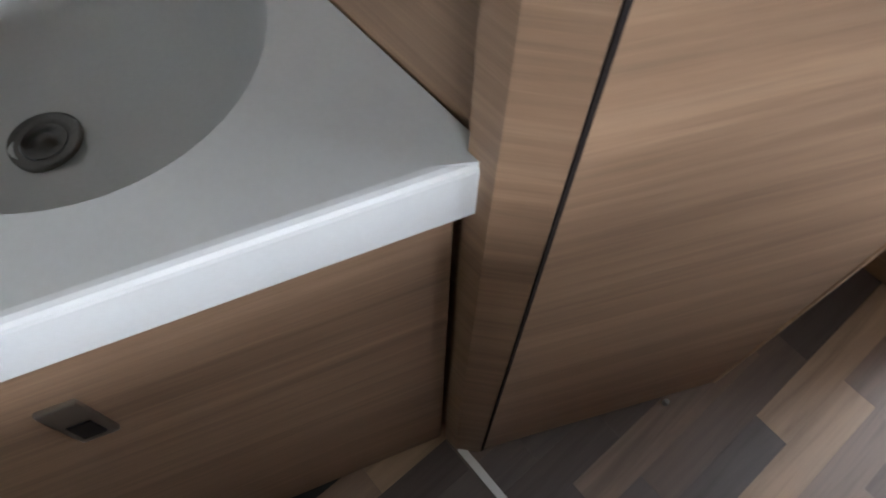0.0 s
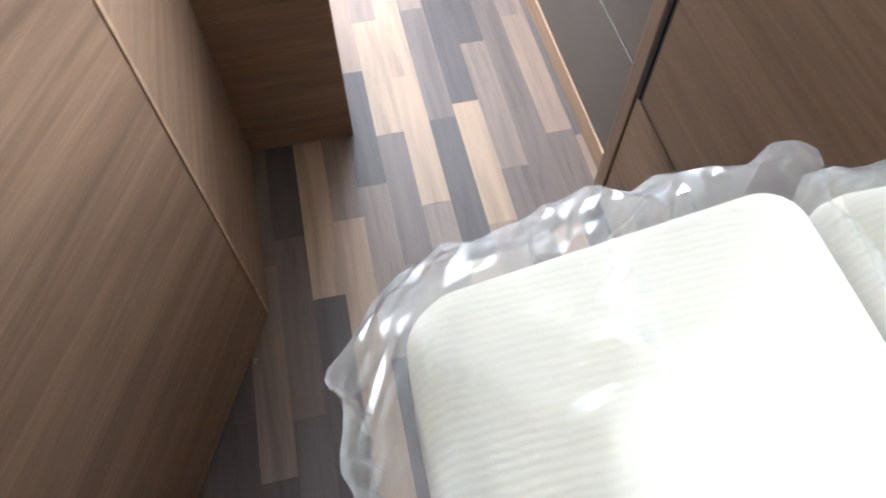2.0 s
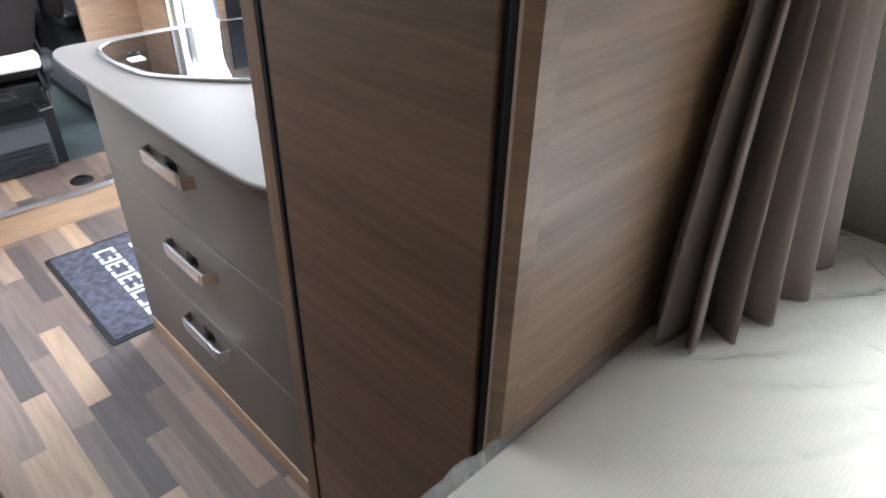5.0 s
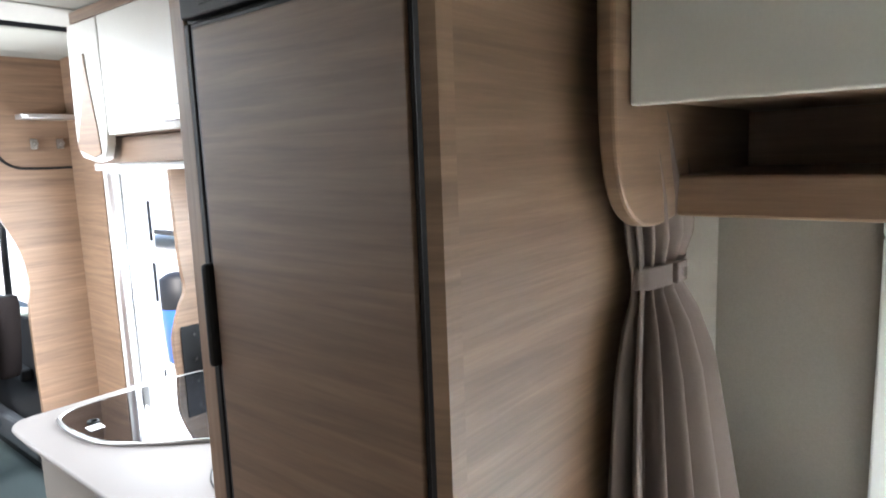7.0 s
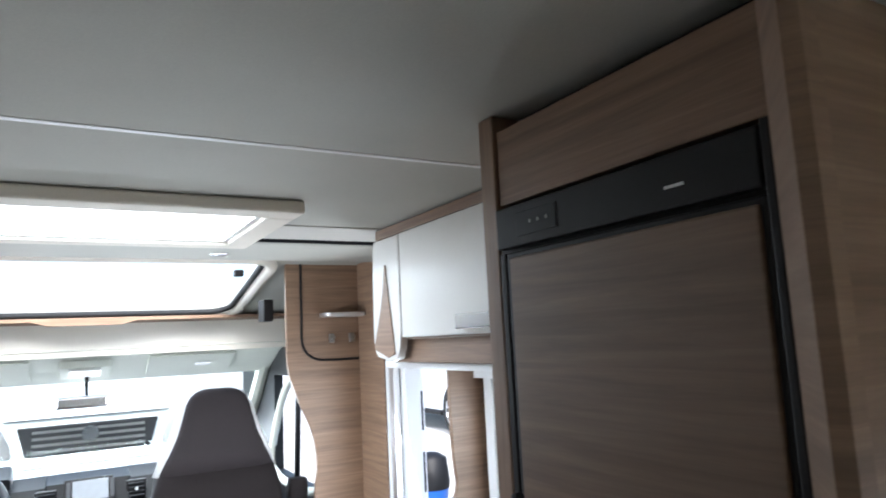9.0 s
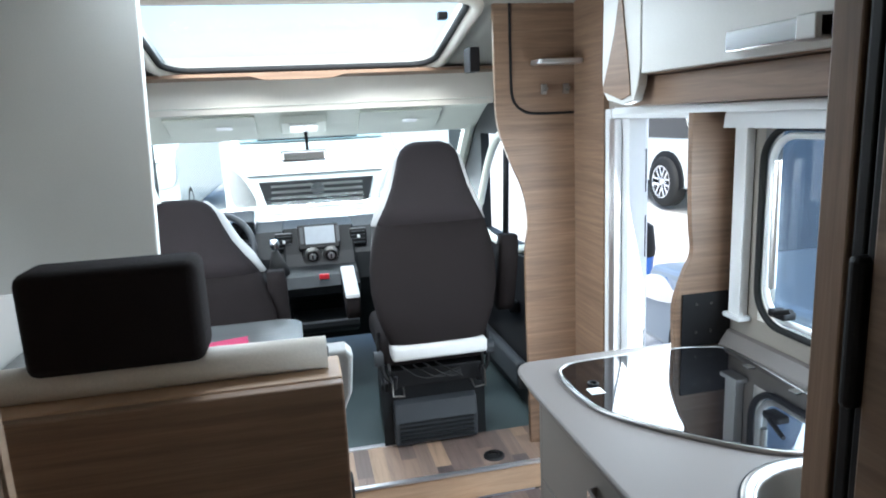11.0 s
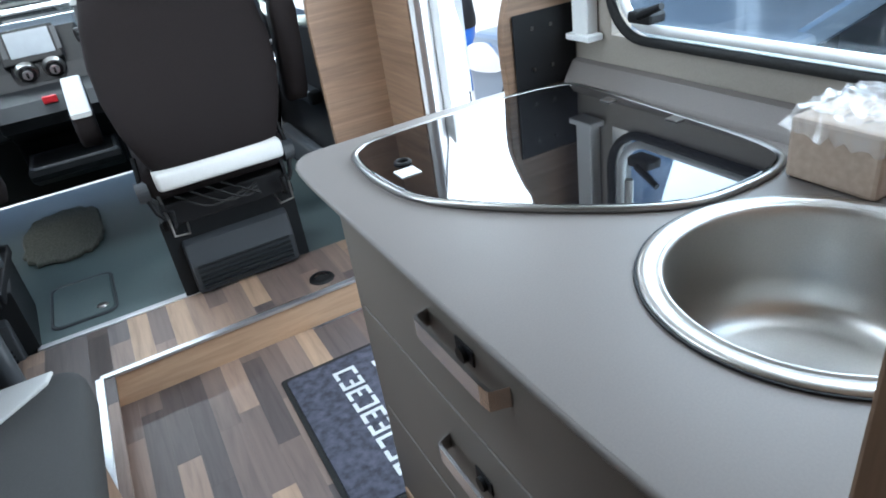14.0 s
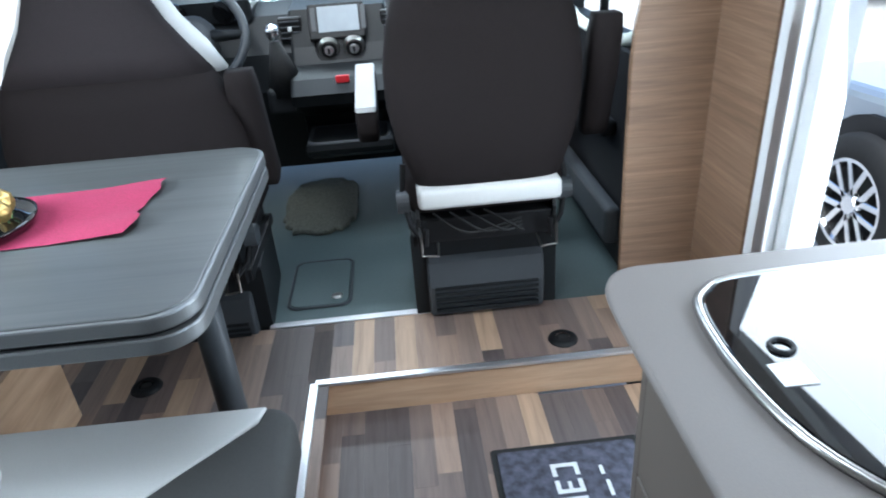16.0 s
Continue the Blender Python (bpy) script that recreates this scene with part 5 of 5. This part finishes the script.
sw = thing("steering_wheel", (-0.755, 1.98, 0.97), "grey and black steering wheel", "steering wheel")
sm = Matrix.Translation((-0.755, 1.98, 0.96)) @ Matrix.Rotation(radians(58), 4, "X")
part("rim", tube(B(), [sm @ Vector((0.19 * math.cos(a), 0.19 * math.sin(a), 0)) for a in [2 * math.pi * k / 40 for k in range(40)]], 0.017, 10, True), M_GREY_PL, sw, "", True)
bm = B()
lathe(bm, [(0.0, 0.03), (0.05, 0.028), (0.08, 0.012), (0.085, -0.02)], (0, 0, 0), 28, sm)
part("hub", bm, M_GREY_PL, sw, "", True)
part("badge", lathe(B(), [(0.0, 0.034), (0.018, 0.033), (0.022, 0.029)], (0, 0, 0), 20, sm), M_CHROME, sw)
for a in (0, 180, 270):
    d = Vector((math.cos(radians(a)), math.sin(radians(a)), 0))
    part("spoke", cyl(B(), sm @ (d * 0.07), sm @ (d * 0.185), 0.024, 0.015, 10), M_DASH, sw, "", True)
part("column", cyl(B(), sm @ Vector((0, 0, 0)), sm @ Vector((0, 0, -0.25)), 0.05, 0.07, 20), M_DASH, sw, "", True)
ins_c = part("cluster_hood", prism(B(), [(2.15, 0.98), (2.14, 1.06), (2.3, 1.1), (2.45, 1.02)], -0.95, -0.56, "x", 0.02, 3), M_DASH, da)
for x in (-0.85, -0.66):
    part("gauge", cyl(B(), (x, 2.135, 1.02), (x, 2.15, 1.022), 0.045, 0.045, 24), M_GLASS_BLACK, ins_c)

mi = thing("rear_view_mirror", (-0.27, 2.2, 1.38), "interior mirror hanging from the windscreen", "mirror")
bm = B()
box(bm, -0.39, -0.15, 2.185, 2.205, 1.36, 1.42, 0.012, 3)
part("glass", bm, M_CHROME, mi)
part("stem", cyl(B(), (-0.25, 2.2, 1.41), (-0.25, 2.24, 1.54), 0.008, 0.01, 10), M_BLACK, mi)
ov = thing("overhead_console", (-0.26, 2.16, 1.55), "pale cab reading-light console", "lamp")
part("housing", prism(B(), [(2.06, 1.6), (2.08, 1.565), (2.24, 1.51), (2.28, 1.53)], -0.38, -0.14, "x", 0.01, 2), M_HEADLINER, ov)
part("lens", prism(B(), [(2.1, 1.556), (2.2, 1.521), (2.2, 1.515), (2.1, 1.55)], -0.33, -0.19, "x"), M_GLOW, ov)
for x in (-0.72, 0.25):
    sv = thing("sun_visor", (x, 2.15, 1.57), "folded pale sun visor", "sun visor", "sun visors")
    part("flap", prism(B(), [(2.05, 1.60), (2.27, 1.505), (2.275, 1.515), (2.055, 1.61)], x - 0.22, x + 0.22, "x", 0.004), M_HEADLINER, sv)
    part("label_tag", prism(B(), [(2.14, 1.5595), (2.18, 1.5425), (2.18, 1.541), (2.14, 1.558)], x + 0.02, x + 0.1, "x"), M_WHITE_PL, sv)

# ---- right bulkhead ----
bh = thing("bulkhead_panel", (0.7, 1.12, 0), "wooden bulkhead panel with a waved edge, shelf and two coat hooks", "panel")
edge = smooth_poly([(0.598, 0.12), (0.59, 0.8), (0.592, 1.0), (0.605, 1.12), (0.585, 1.25), (0.53, 1.38), (0.485, 1.52), (0.478, 1.7), (0.478, 1.99)], 6, False)
part("main_board", prism(B(), edge + [(RX + 0.045, 1.99), (RX + 0.045, 0.12)], 1.112, 1.135, "y", 0.003), M_WOOD, bh)
part("side_board", box(B(), 0.812, RX - 0.001, 0.845, 1.111, 0.12, 1.985, 0.002), M_WOOD, bh)
gr = smooth_poly([(0.545, 1.98), (0.545, 1.75), (0.55, 1.62), (0.60, 1.565), (0.68, 1.555), (0.81, 1.555)], 5, False)
part("groove", tube(B(), [(x, 1.111, z) for x, z in gr], 0.006, 6), M_BLACK, bh)
part("shelf", prism(B(), rounded(0.62, 0.811, 1.0, 1.111, 0.03, 5), 1.742, 1.76, "z", 0.003), M_ALU, bh, "silver-edged shelf")
for x in (0.68, 0.775):
    hk = part("coat_hook", box(B(), x - 0.012, x + 0.012, 1.098, 1.112, 1.63, 1.67, 0.004, 2), M_STEEL, bh, "square steel coat hook")
    part("peg", cyl(B(), (x, 1.1, 1.645), (x, 1.075, 1.652), 0.006, 0.007, 12), M_STEEL, hk)
part("speaker_box", box(B(), 0.43, 0.475, 1.3, 1.4, 1.74, 1.84, 0.005), M_BLACK, bh)

# ---- entrance door frame ----
df = thing("door_1", (RX, 0.5, -0.3), "white aluminium entrance door frame standing open", "door", "", "structure")
for y0, y1 in ((0.79, 0.832), (0.2, 0.225)):
    part("jamb", box(B(), RX - 0.024, RX + 0.096, y0, y1, -0.35, 1.56, 0.004), M_WHITE_PL, df)
part("head", box(B(), RX - 0.02, RX + 0.09, 0.225, 0.79, 1.525, 1.56, 0.004), M_WHITE_PL, df)
part("flyscreen_rail", box(B(), RX - 0.03, RX + 0.0, 0.745, 0.788, 0.0, 1.525, 0.004), M_ALU, df)
part("flyscreen_cassette", box(B(), RX + 0.004, RX + 0.07, 0.70, 0.786, -0.3, 1.525, 0.004), M_WHITE_PL, df)
part("sill", box(B(), 0.56, RX + 0.09, 0.16, 0.95, -0.3, -0.28, 0.003), M_ALU, df)
leaf = part("leaf", box(B(), RX + 0.1, RX + 0.14, 0.80, 1.38, -0.3, 1.55, 0.01, 2), M_WHITE_PL, df, "white door leaf swung outward")
for z in (0.1, 0.55, 1.0, 1.25):
    part("hinge_slot", box(B(), RX + 0.118, RX + 0.128, 0.7965, 0.801, z, z + 0.16), M_BLACK, leaf)

# ---- roof light and hood window ----
rl = thing("roof_light", (-0.27, 0.05, CEIL), "white framed roof light with a milky dome", "skylight")
bm = B()
for x0, x1, y0, y1 in ((-0.685, 0.13, -0.25, SY0), (-0.685, 0.13, SY1, 0.345), (-0.685, SX0, SY0, SY1), (SX1, 0.13, SY0, SY1)):
    box(bm, x0, x1, y0, y1, CEIL - 0.032, CEIL - 0.002, 0.006, 2)
part("frame", bm, M_CREAM, rl)
for x0, x1, y0, y1 in ((SX0, SX1, SY0, SY0 + 0.012), (SX0, SX1, SY1 - 0.012, SY1), (SX0, SX0 + 0.012, SY0 + 0.012, SY1 - 0.012), (SX1 - 0.012, SX1, SY0 + 0.012, SY1 - 0.012)):
    part("shaft_board", box(B(), x0, x1, y0, y1, CEIL - 0.02, CEIL + 0.11), M_WHITE_PL, rl)

d = part("dome_sheet", box(B(), SX0 - 0.02, SX1 + 0.02, SY0 - 0.02, SY1 + 0.02, CEIL + 0.112, CEIL + 0.13, 0.006), M_DOME, rl)
d.visible_shadow = False
part("blind_pull", box(B(), SX0 - 0.02, SX0 + 0.0, -0.1, 0.2, CEIL - 0.036, CEIL - 0.03, 0.002), M_GREY_PL, rl)
hw = thing("window_4", (-0.24, 1.45, 1.8), "sloping panoramic roof window above the cab", "window", "", "structure")
slope = (1.79 - 2.0) / (1.95 - 1.02)
loop = [(x, y, 2.0 + (y - 1.02) * slope + 0.0) for x, y in rounded(-0.86, 0.38, 1.03, 1.83, 0.12, 8)]
part("seal", tube(B(), loop, 0.014, 8, True), M_RUBBER, hw, "dark rubber seal", True)
part("inner_frame", tube(B(), [(-0.24 + (x + 0.24) * 1.06, 1.43 + (y - 1.43) * 1.08, z - 0.008) for x, y, z in loop], 0.026, 8, True), M_CREAM, hw, "cream inner frame", True)
g = part("pane", prism(B(), [(1.02, 2.03), (1.85, 2.03 + 0.83 * slope), (1.85, 2.035 + 0.83 * slope), (1.02, 2.035)], -0.87, 0.39, "x"), M_DOME, hw)
g.visible_shadow = False
part("catch", box(B(), 0.27, 0.31, 1.15, 1.19, 1.93, 1.96, 0.006, 2), M_BLACK, hw)
for x in (-0.62, 0.12):
    sp = thing("ceiling_spot", (x, 0.7, 1.962), "small round recessed ceiling spot lamp", "lamp", "ceiling spots")
    part("ring", lathe(B(), [(0.03, 0.0), (0.034, -0.006), (0.026, -0.009), (0.024, -0.003)], (x, 0.7, 1.966), 24), M_CHROME, sp, "", True)
    part("lens", lathe(B(), [(0.0, -0.004), (0.024, -0.004)], (x, 0.7, 1.966), 24), M_GLOW, sp)
# white partition hanging by the left wall
lw = thing("divider_panel", (-0.95, 0.0, 1.3), "pale grey-white hanging divider panel beside the dinette", "divider panel")
part("board", prism(B(), [(LX + 0.004, 1.25), (-0.61, 1.25), (-0.578, CEIL - 0.005), (LX + 0.004, CEIL - 0.005)], 0.0, 0.026, "y", 0.003), M_WHITE_GLOSS, lw)

# ---- cab door lining ----
cdl = thing("cab_door_lining", (0.705, 1.8, 0.3), "black plastic passenger door lining with armrest and pull handle", "door lining")
part("panel", box(B(), 0.695, 0.717, 1.3, 2.3, 0.22, 0.9, 0.01, 2), M_BLACK, cdl)
part("armrest", box(B(), 0.64, 0.695, 1.5, 2.05, 0.6, 0.66, 0.015, 3), M_DASH, cdl)
part("door_pocket", box(B(), 0.64, 0.695, 1.4, 2.15, 0.24, 0.38, 0.02, 3), M_GREY_PL, cdl)
part("pull_handle", tube(B(), smooth_poly([(0.69, 1.86, 0.7), (0.655, 1.88, 0.71), (0.65, 1.95, 0.74), (0.655, 2.02, 0.77), (0.69, 2.04, 0.78)], 4, False), 0.011, 8), M_ALU, cdl, "silver pull handle", True)
part("window_bar", tube(B(), [(0.705, 1.74, 0.9), (0.708, 1.72, 1.2), (0.71, 1.7, 1.47)], 0.016, 8), M_BLACK, cdl, "black window divider", True)
part("belt_reel", box(B(), 0.66, 0.716, 1.2, 1.28, 0.9, 1.35, 0.015, 2), M_BLACK, cdl)

# ---- outside ----
gb = B()
for ya, za, yb, zb in ((-400, -0.6, 3, -0.6), (3, -0.6, 8, 0.05), (8, 0.05, 400, 0.05)):
    prism(gb, [(ya, za), (yb, zb), (yb, zb - 0.3), (ya, za - 0.3)], -400, 400, "x")
single("ground", gb, M_ASPHALT, "pale sunlit asphalt yard", "ground", "structure")


def wheel(parent, centre, r, w, axis):
    a = Vector(axis).normalized()
    c = Vector(centre)
    q = a.to_track_quat("Z", "Y").to_matrix().to_4x4()
    m4 = Matrix.Translation(c) @ q
    bm = B()
    lathe(bm, [(r * 0.64, w / 2), (r * 0.7, w / 2 + 0.01), (r * 0.93, w / 2 - 0.005), (r, w / 2 - 0.04), (r, -w / 2 + 0.04), (r * 0.93, -w / 2), (r * 0.64, -w / 2)], (0, 0, 0), 40, m4)
    wh = part("wheel", bm, M_RUBBER, parent, "black tyre with alloy rim", True)
    bm = B()
    lathe(bm, [(r * 0.66, w / 2 - 0.0), (r * 0.6, w / 2 - 0.03), (r * 0.56, w / 2 - 0.09), (0.0, w / 2 - 0.1)], (0, 0, 0), 36, m4)
    part("rim_well", bm, M_BLACK, wh, "", True)
    bm = B()
    lathe(bm, [(r * 0.66, w / 2 + 0.004), (r * 0.61, w / 2 + 0.002), (r * 0.6, w / 2 - 0.03)], (0, 0, 0), 36, m4)
    for k in range(6):
        t2 = m4 @ Matrix.Rotation(radians(60 * k), 4, "Z")
        for s in (-1, 1):
            box(bm, r * 0.1, r * 0.62, -0.018 + s * 0.03, 0.018 + s * 0.03, w / 2 - 0.04, w / 2 - 0.012, 0.004, 1, t2 @ Matrix.Rotation(radians(5 * s), 4, "Z"))
    lathe(bm, [(0.0, w / 2 - 0.005), (r * 0.13, w / 2 - 0.006), (r * 0.17, w / 2 - 0.04)], (0, 0, 0), 20, m4)
    part("rim", bm, M_CHROME, wh, "bright six-spoke alloy rim")


def front_van(cx, y, gz, s, paint, label):
    """A van seen from its nose; gz is the ground's height there, s its size."""
    v = thing("parked_van", (cx, y + 2, gz), label, "van", "parked vans")

    def Z(z):
        return gz + (z + 0.3) * s
    w = 0.98 * s
    prof = [(0.1, -0.05), (0.0, 0.15), (0.02, 0.72), (0.12, 0.85), (0.85, 0.98), (1.0, 1.04), (1.75, 1.9), (2.0, 2.0), (5.5, 2.05), (5.5, -0.05)]
    part("body", prism(B(), [(y + a, Z(b)) for a, b in prof], cx - w, cx + w, "x", 0.06, 3), paint, v)
    part("windscreen", prism(B(), [(y + 0.96, Z(1.045)), (y + 1.7, Z(1.86)), (y + 1.67, Z(1.88)), (y + 0.93, Z(1.06))], cx - w * 0.87, cx + w * 0.87, "x"), M_CAR_GLASS, v)
    part("wiper", box(B(), cx - 0.7, cx + 0.6, y + 0.92, y + 0.95, Z(1.06), Z(1.08)), M_BLACK, v)
    gr_ = part("grille", prism(B(), [(cx - 0.6, Z(0.36)), (cx + 0.6, Z(0.36)), (cx + 0.68, Z(0.64)), (cx - 0.68, Z(0.64))], y - 0.03, y + 0.05, "y", 0.01), M_BLACK, v)
    for k in range(4):
        part("grille_bar", box(B(), cx - 0.54, cx + 0.54, y - 0.045, y - 0.02, Z(0.39 + 0.062 * k), Z(0.415 + 0.062 * k)), M_STEEL, gr_)
    part("badge", cyl(B(), (cx, y - 0.07, Z(0.54)), (cx, y - 0.03, Z(0.54)), 0.085, 0.085, 24), M_CHROME, v)
    part("bonnet_seam", box(B(), cx - 0.8, cx + 0.8, y - 0.004, y + 0.02, Z(0.7), Z(0.712)), M_GREY_PL, v)
    for sx in (-1, 1):
        part("headlight", prism(B(), smooth_poly([(cx + sx * 0.72, Z(0.38)), (cx + sx * 0.98, Z(0.42)), (cx + sx * 1.0, Z(0.8)), (cx + sx * 0.84, Z(0.68))], 4), y - 0.02, y + 0.1, "y"), M_CHROME, v)
        wheel(v, (cx + sx * (w - 0.1), y + 0.95, gz + 0.34), 0.34, 0.2, (sx, 0, 0))
        part("wing_mirror", box(B(), cx + sx * (w + 0.1), cx + sx * (w + 0.3), y + 1.1, y + 1.22, Z(1.1), Z(1.45), 0.03, 2), M_BLACK, v)
    part("bumper", box(B(), cx - w + 0.01, cx + w - 0.01, y - 0.08, y + 0.12, Z(-0.08), Z(0.2), 0.04, 3), M_GREY_PL, v)


front_van(-0.1, 6.6, -0.14, 1.1, M_VAN_WHITE, "white panel van parked facing the windscreen")
front_van(-3.0, 8.4, 0.05, 1.05, M_VAN_WHITE, "white van parked further back in the yard")


def side_car(name, cx, cy, gz, paint, label):
    v = thing(name, (cx + 1.0, cy, gz), label, "car", "parked cars")
    prof = [(-2.2, 0.3), (-2.25, 0.6), (-2.22, 0.9), (-2.15, 1.0), (-1.9, 1.45), (-0.75, 1.5), (-0.1, 1.02), (2.15, 0.92), (2.28, 0.75), (2.25, 0.3)]
    part("body", prism(B(), [(cy + a, gz + b) for a, b in prof], cx + 0.08, cx + 1.8, "x", 0.06, 3), paint, v)
    part("glass_band", prism(B(), [(cy - 2.0, gz + 1.04), (cy - 1.8, gz + 1.4), (cy - 0.8, gz + 1.42), (cy - 0.3, gz + 1.04)], cx + 0.06, cx + 0.1, "x", 0.01), M_GLASS_BLACK, v)
    for dy in (-1.35, 1.35):
        part("arch", prism(B(), [(cy + dy + 0.47 * math.cos(radians(a)), gz + 0.38 + 0.47 * math.sin(radians(a))) for a in range(-10, 200, 15)] + [(cy + dy - 0.4, gz + 0.3), (cy + dy + 0.4, gz + 0.3)], cx + 0.05, cx + 0.12, "x"), M_BLACK, v)
        wheel(v, (cx + 0.1, cy + dy, gz + 0.38), 0.38, 0.24, (-1, 0, 0))
    part("sill_board", box(B(), cx + 0.02, cx + 0.14, cy - 0.85, cy + 0.85, gz + 0.28, gz + 0.36, 0.02, 2), M_BLACK, v)
    part("headlamp", prism(B(), smooth_poly([(cy + 1.75, gz + 0.72), (cy + 2.2, gz + 0.66), (cy + 2.2, gz + 0.82), (cy + 1.9, gz + 0.88)], 4), cx + 0.05, cx + 0.12, "x"), M_CHROME, v)
    part("wing_mirror", box(B(), cx - 0.12, cx + 0.1, cy - 0.45, cy - 0.3, gz + 1.02, gz + 1.2, 0.03, 2), paint, v)
    part("door_stripe", box(B(), cx + 0.07, cx + 0.085, cy - 0.85, cy + 0.8, gz + 0.6, gz + 0.63), M_DECAL, v)


side_car("parked_pickup", 2.3, 1.05, -0.6, M_SUV, "blue-grey off-road car with alloy wheels parked beside the door")
side_car("parked_car", 5.1, 8.95, 0.05, M_VAN_WHITE, "white car with dark wheels parked further off")
nv_ = thing("parked_motorhome", (6.2, 1.3, -0.6), "navy motorhome with white stripes and a white-framed window", "motorhome")
part("body", box(B(), 5.0, 7.0, -2.6, 5.2, -0.4, 2.2, 0.1, 3), M_NAVY, nv_)
part("wedge_decal", prism(B(), [(3.06, -0.02), (2.6, 0.1), (2.2, 0.17), (1.6, 0.2), (-2.0, 0.24), (-2.0, 0.03)], 4.985, 5.0, "x"), M_DECAL, nv_, "white wedge-shaped decal")
part("stripe", box(B(), 4.98, 5.0, 3.04, 3.12, -0.3, 2.05), M_DECAL, nv_, "upright white stripe")
win = part("window", box(B(), 4.97, 5.0, 0.9, 2.88, 0.37, 1.1, 0.03, 3), M_GREY_PL, nv_, "grey tinted window")
part("window_frame", prism(B(), smooth_poly([(3.0, 0.9), (3.0, 0.47), (2.95, 0.33), (2.82, 0.26), (2.5, 0.24), (1.2, 0.22), (0.8, 0.3), (0.78, 0.9), (1.0, 1.2), (2.8, 1.2)], 4), 4.975, 4.995, "x"), M_DECAL, win, "broad white window frame")
for y in (-1.2, 4.1):
    wheel(nv_, (5.08, y, -0.27), 0.33, 0.22, (-1, 0, 0))
gz = -0.6 + 0.13 * 1.3
bp = thing("blue_bin", (2.9, 4.37, gz), "blue plastic bin with a black lid standing in the yard", "bin")
part("barrel", lathe(B(), [(0.0, 0.0), (0.14, 0.0), (0.17, 0.55), (0.175, 0.56), (0.0, 0.56)], (2.9, 4.37, gz), 28), M_BLUE, bp, "", True)
part("lid", lathe(B(), [(0.18, 0.56), (0.185, 0.62), (0.16, 0.85), (0.08, 0.9), (0.0, 0.91)], (2.9, 4.37, gz), 28), M_BLACK, bp, "", True)

# ---- laminate planks ----
W, G = 0.066, 0.0001
random.seed(21)
plank_mesh = {}


def plank(parent, x, y0, y1, z):
    key = round((y1 - y0) * 50) / 50
    if key not in plank_mesh:
        plank_mesh[key] = mesh_of(box(B(), G / 2, W - G / 2, 0.0001, key - 0.0001, -0.009, 0.0, 0.0002, 1), "plank", M_FLOOR)
    ob = new("plank", plank_mesh[key])
    ob.parent = parent
    ob.location = (x, y0, z)
    return y0 + key


def lay(name, x0, x1, y0, y1, z, label):
    f = thing(name, (0, 0, 0), label, "floor", "", "structure")
    i = 0
    x = x0
    while x < x1 - 0.001:
        y = y0 - (0.0, 0.26, 0.12, 0.36, 0.2)[i % 5]
        first = True
        while y < y1 - 0.02:
            length = random.choice((0.36, 0.4, 0.42, 0.44)) if not first else 0.42
            s, e = max(y, y0), min(y + length, y1)
            if e - s > 0.03:
                plank(f, x, s, s + round((e - s) * 50) / 50, z)
            y += length
            first = False
        i += 1
        x += W
    return f


lay("floor", -0.84 + 0.026, 0.26, -2.4, 0.956, 0.0, "multi-tone narrow oak laminate floor in brown and grey")
lay("floor_entrance", -0.84 + 0.026 + 17 * W, 0.82, 0.108, 0.956, 0.0, "multi-tone oak laminate in front of the entrance door")
lay("floor_front", -0.84 + 7 * W, 0.8, 0.975, 1.27, STEP, "multi-tone oak laminate on the raised step")
lay("floor_dinette", -0.84 - 6 * W, -0.37, 0.35, 1.27, STEP, "multi-tone oak laminate under the dinette table")
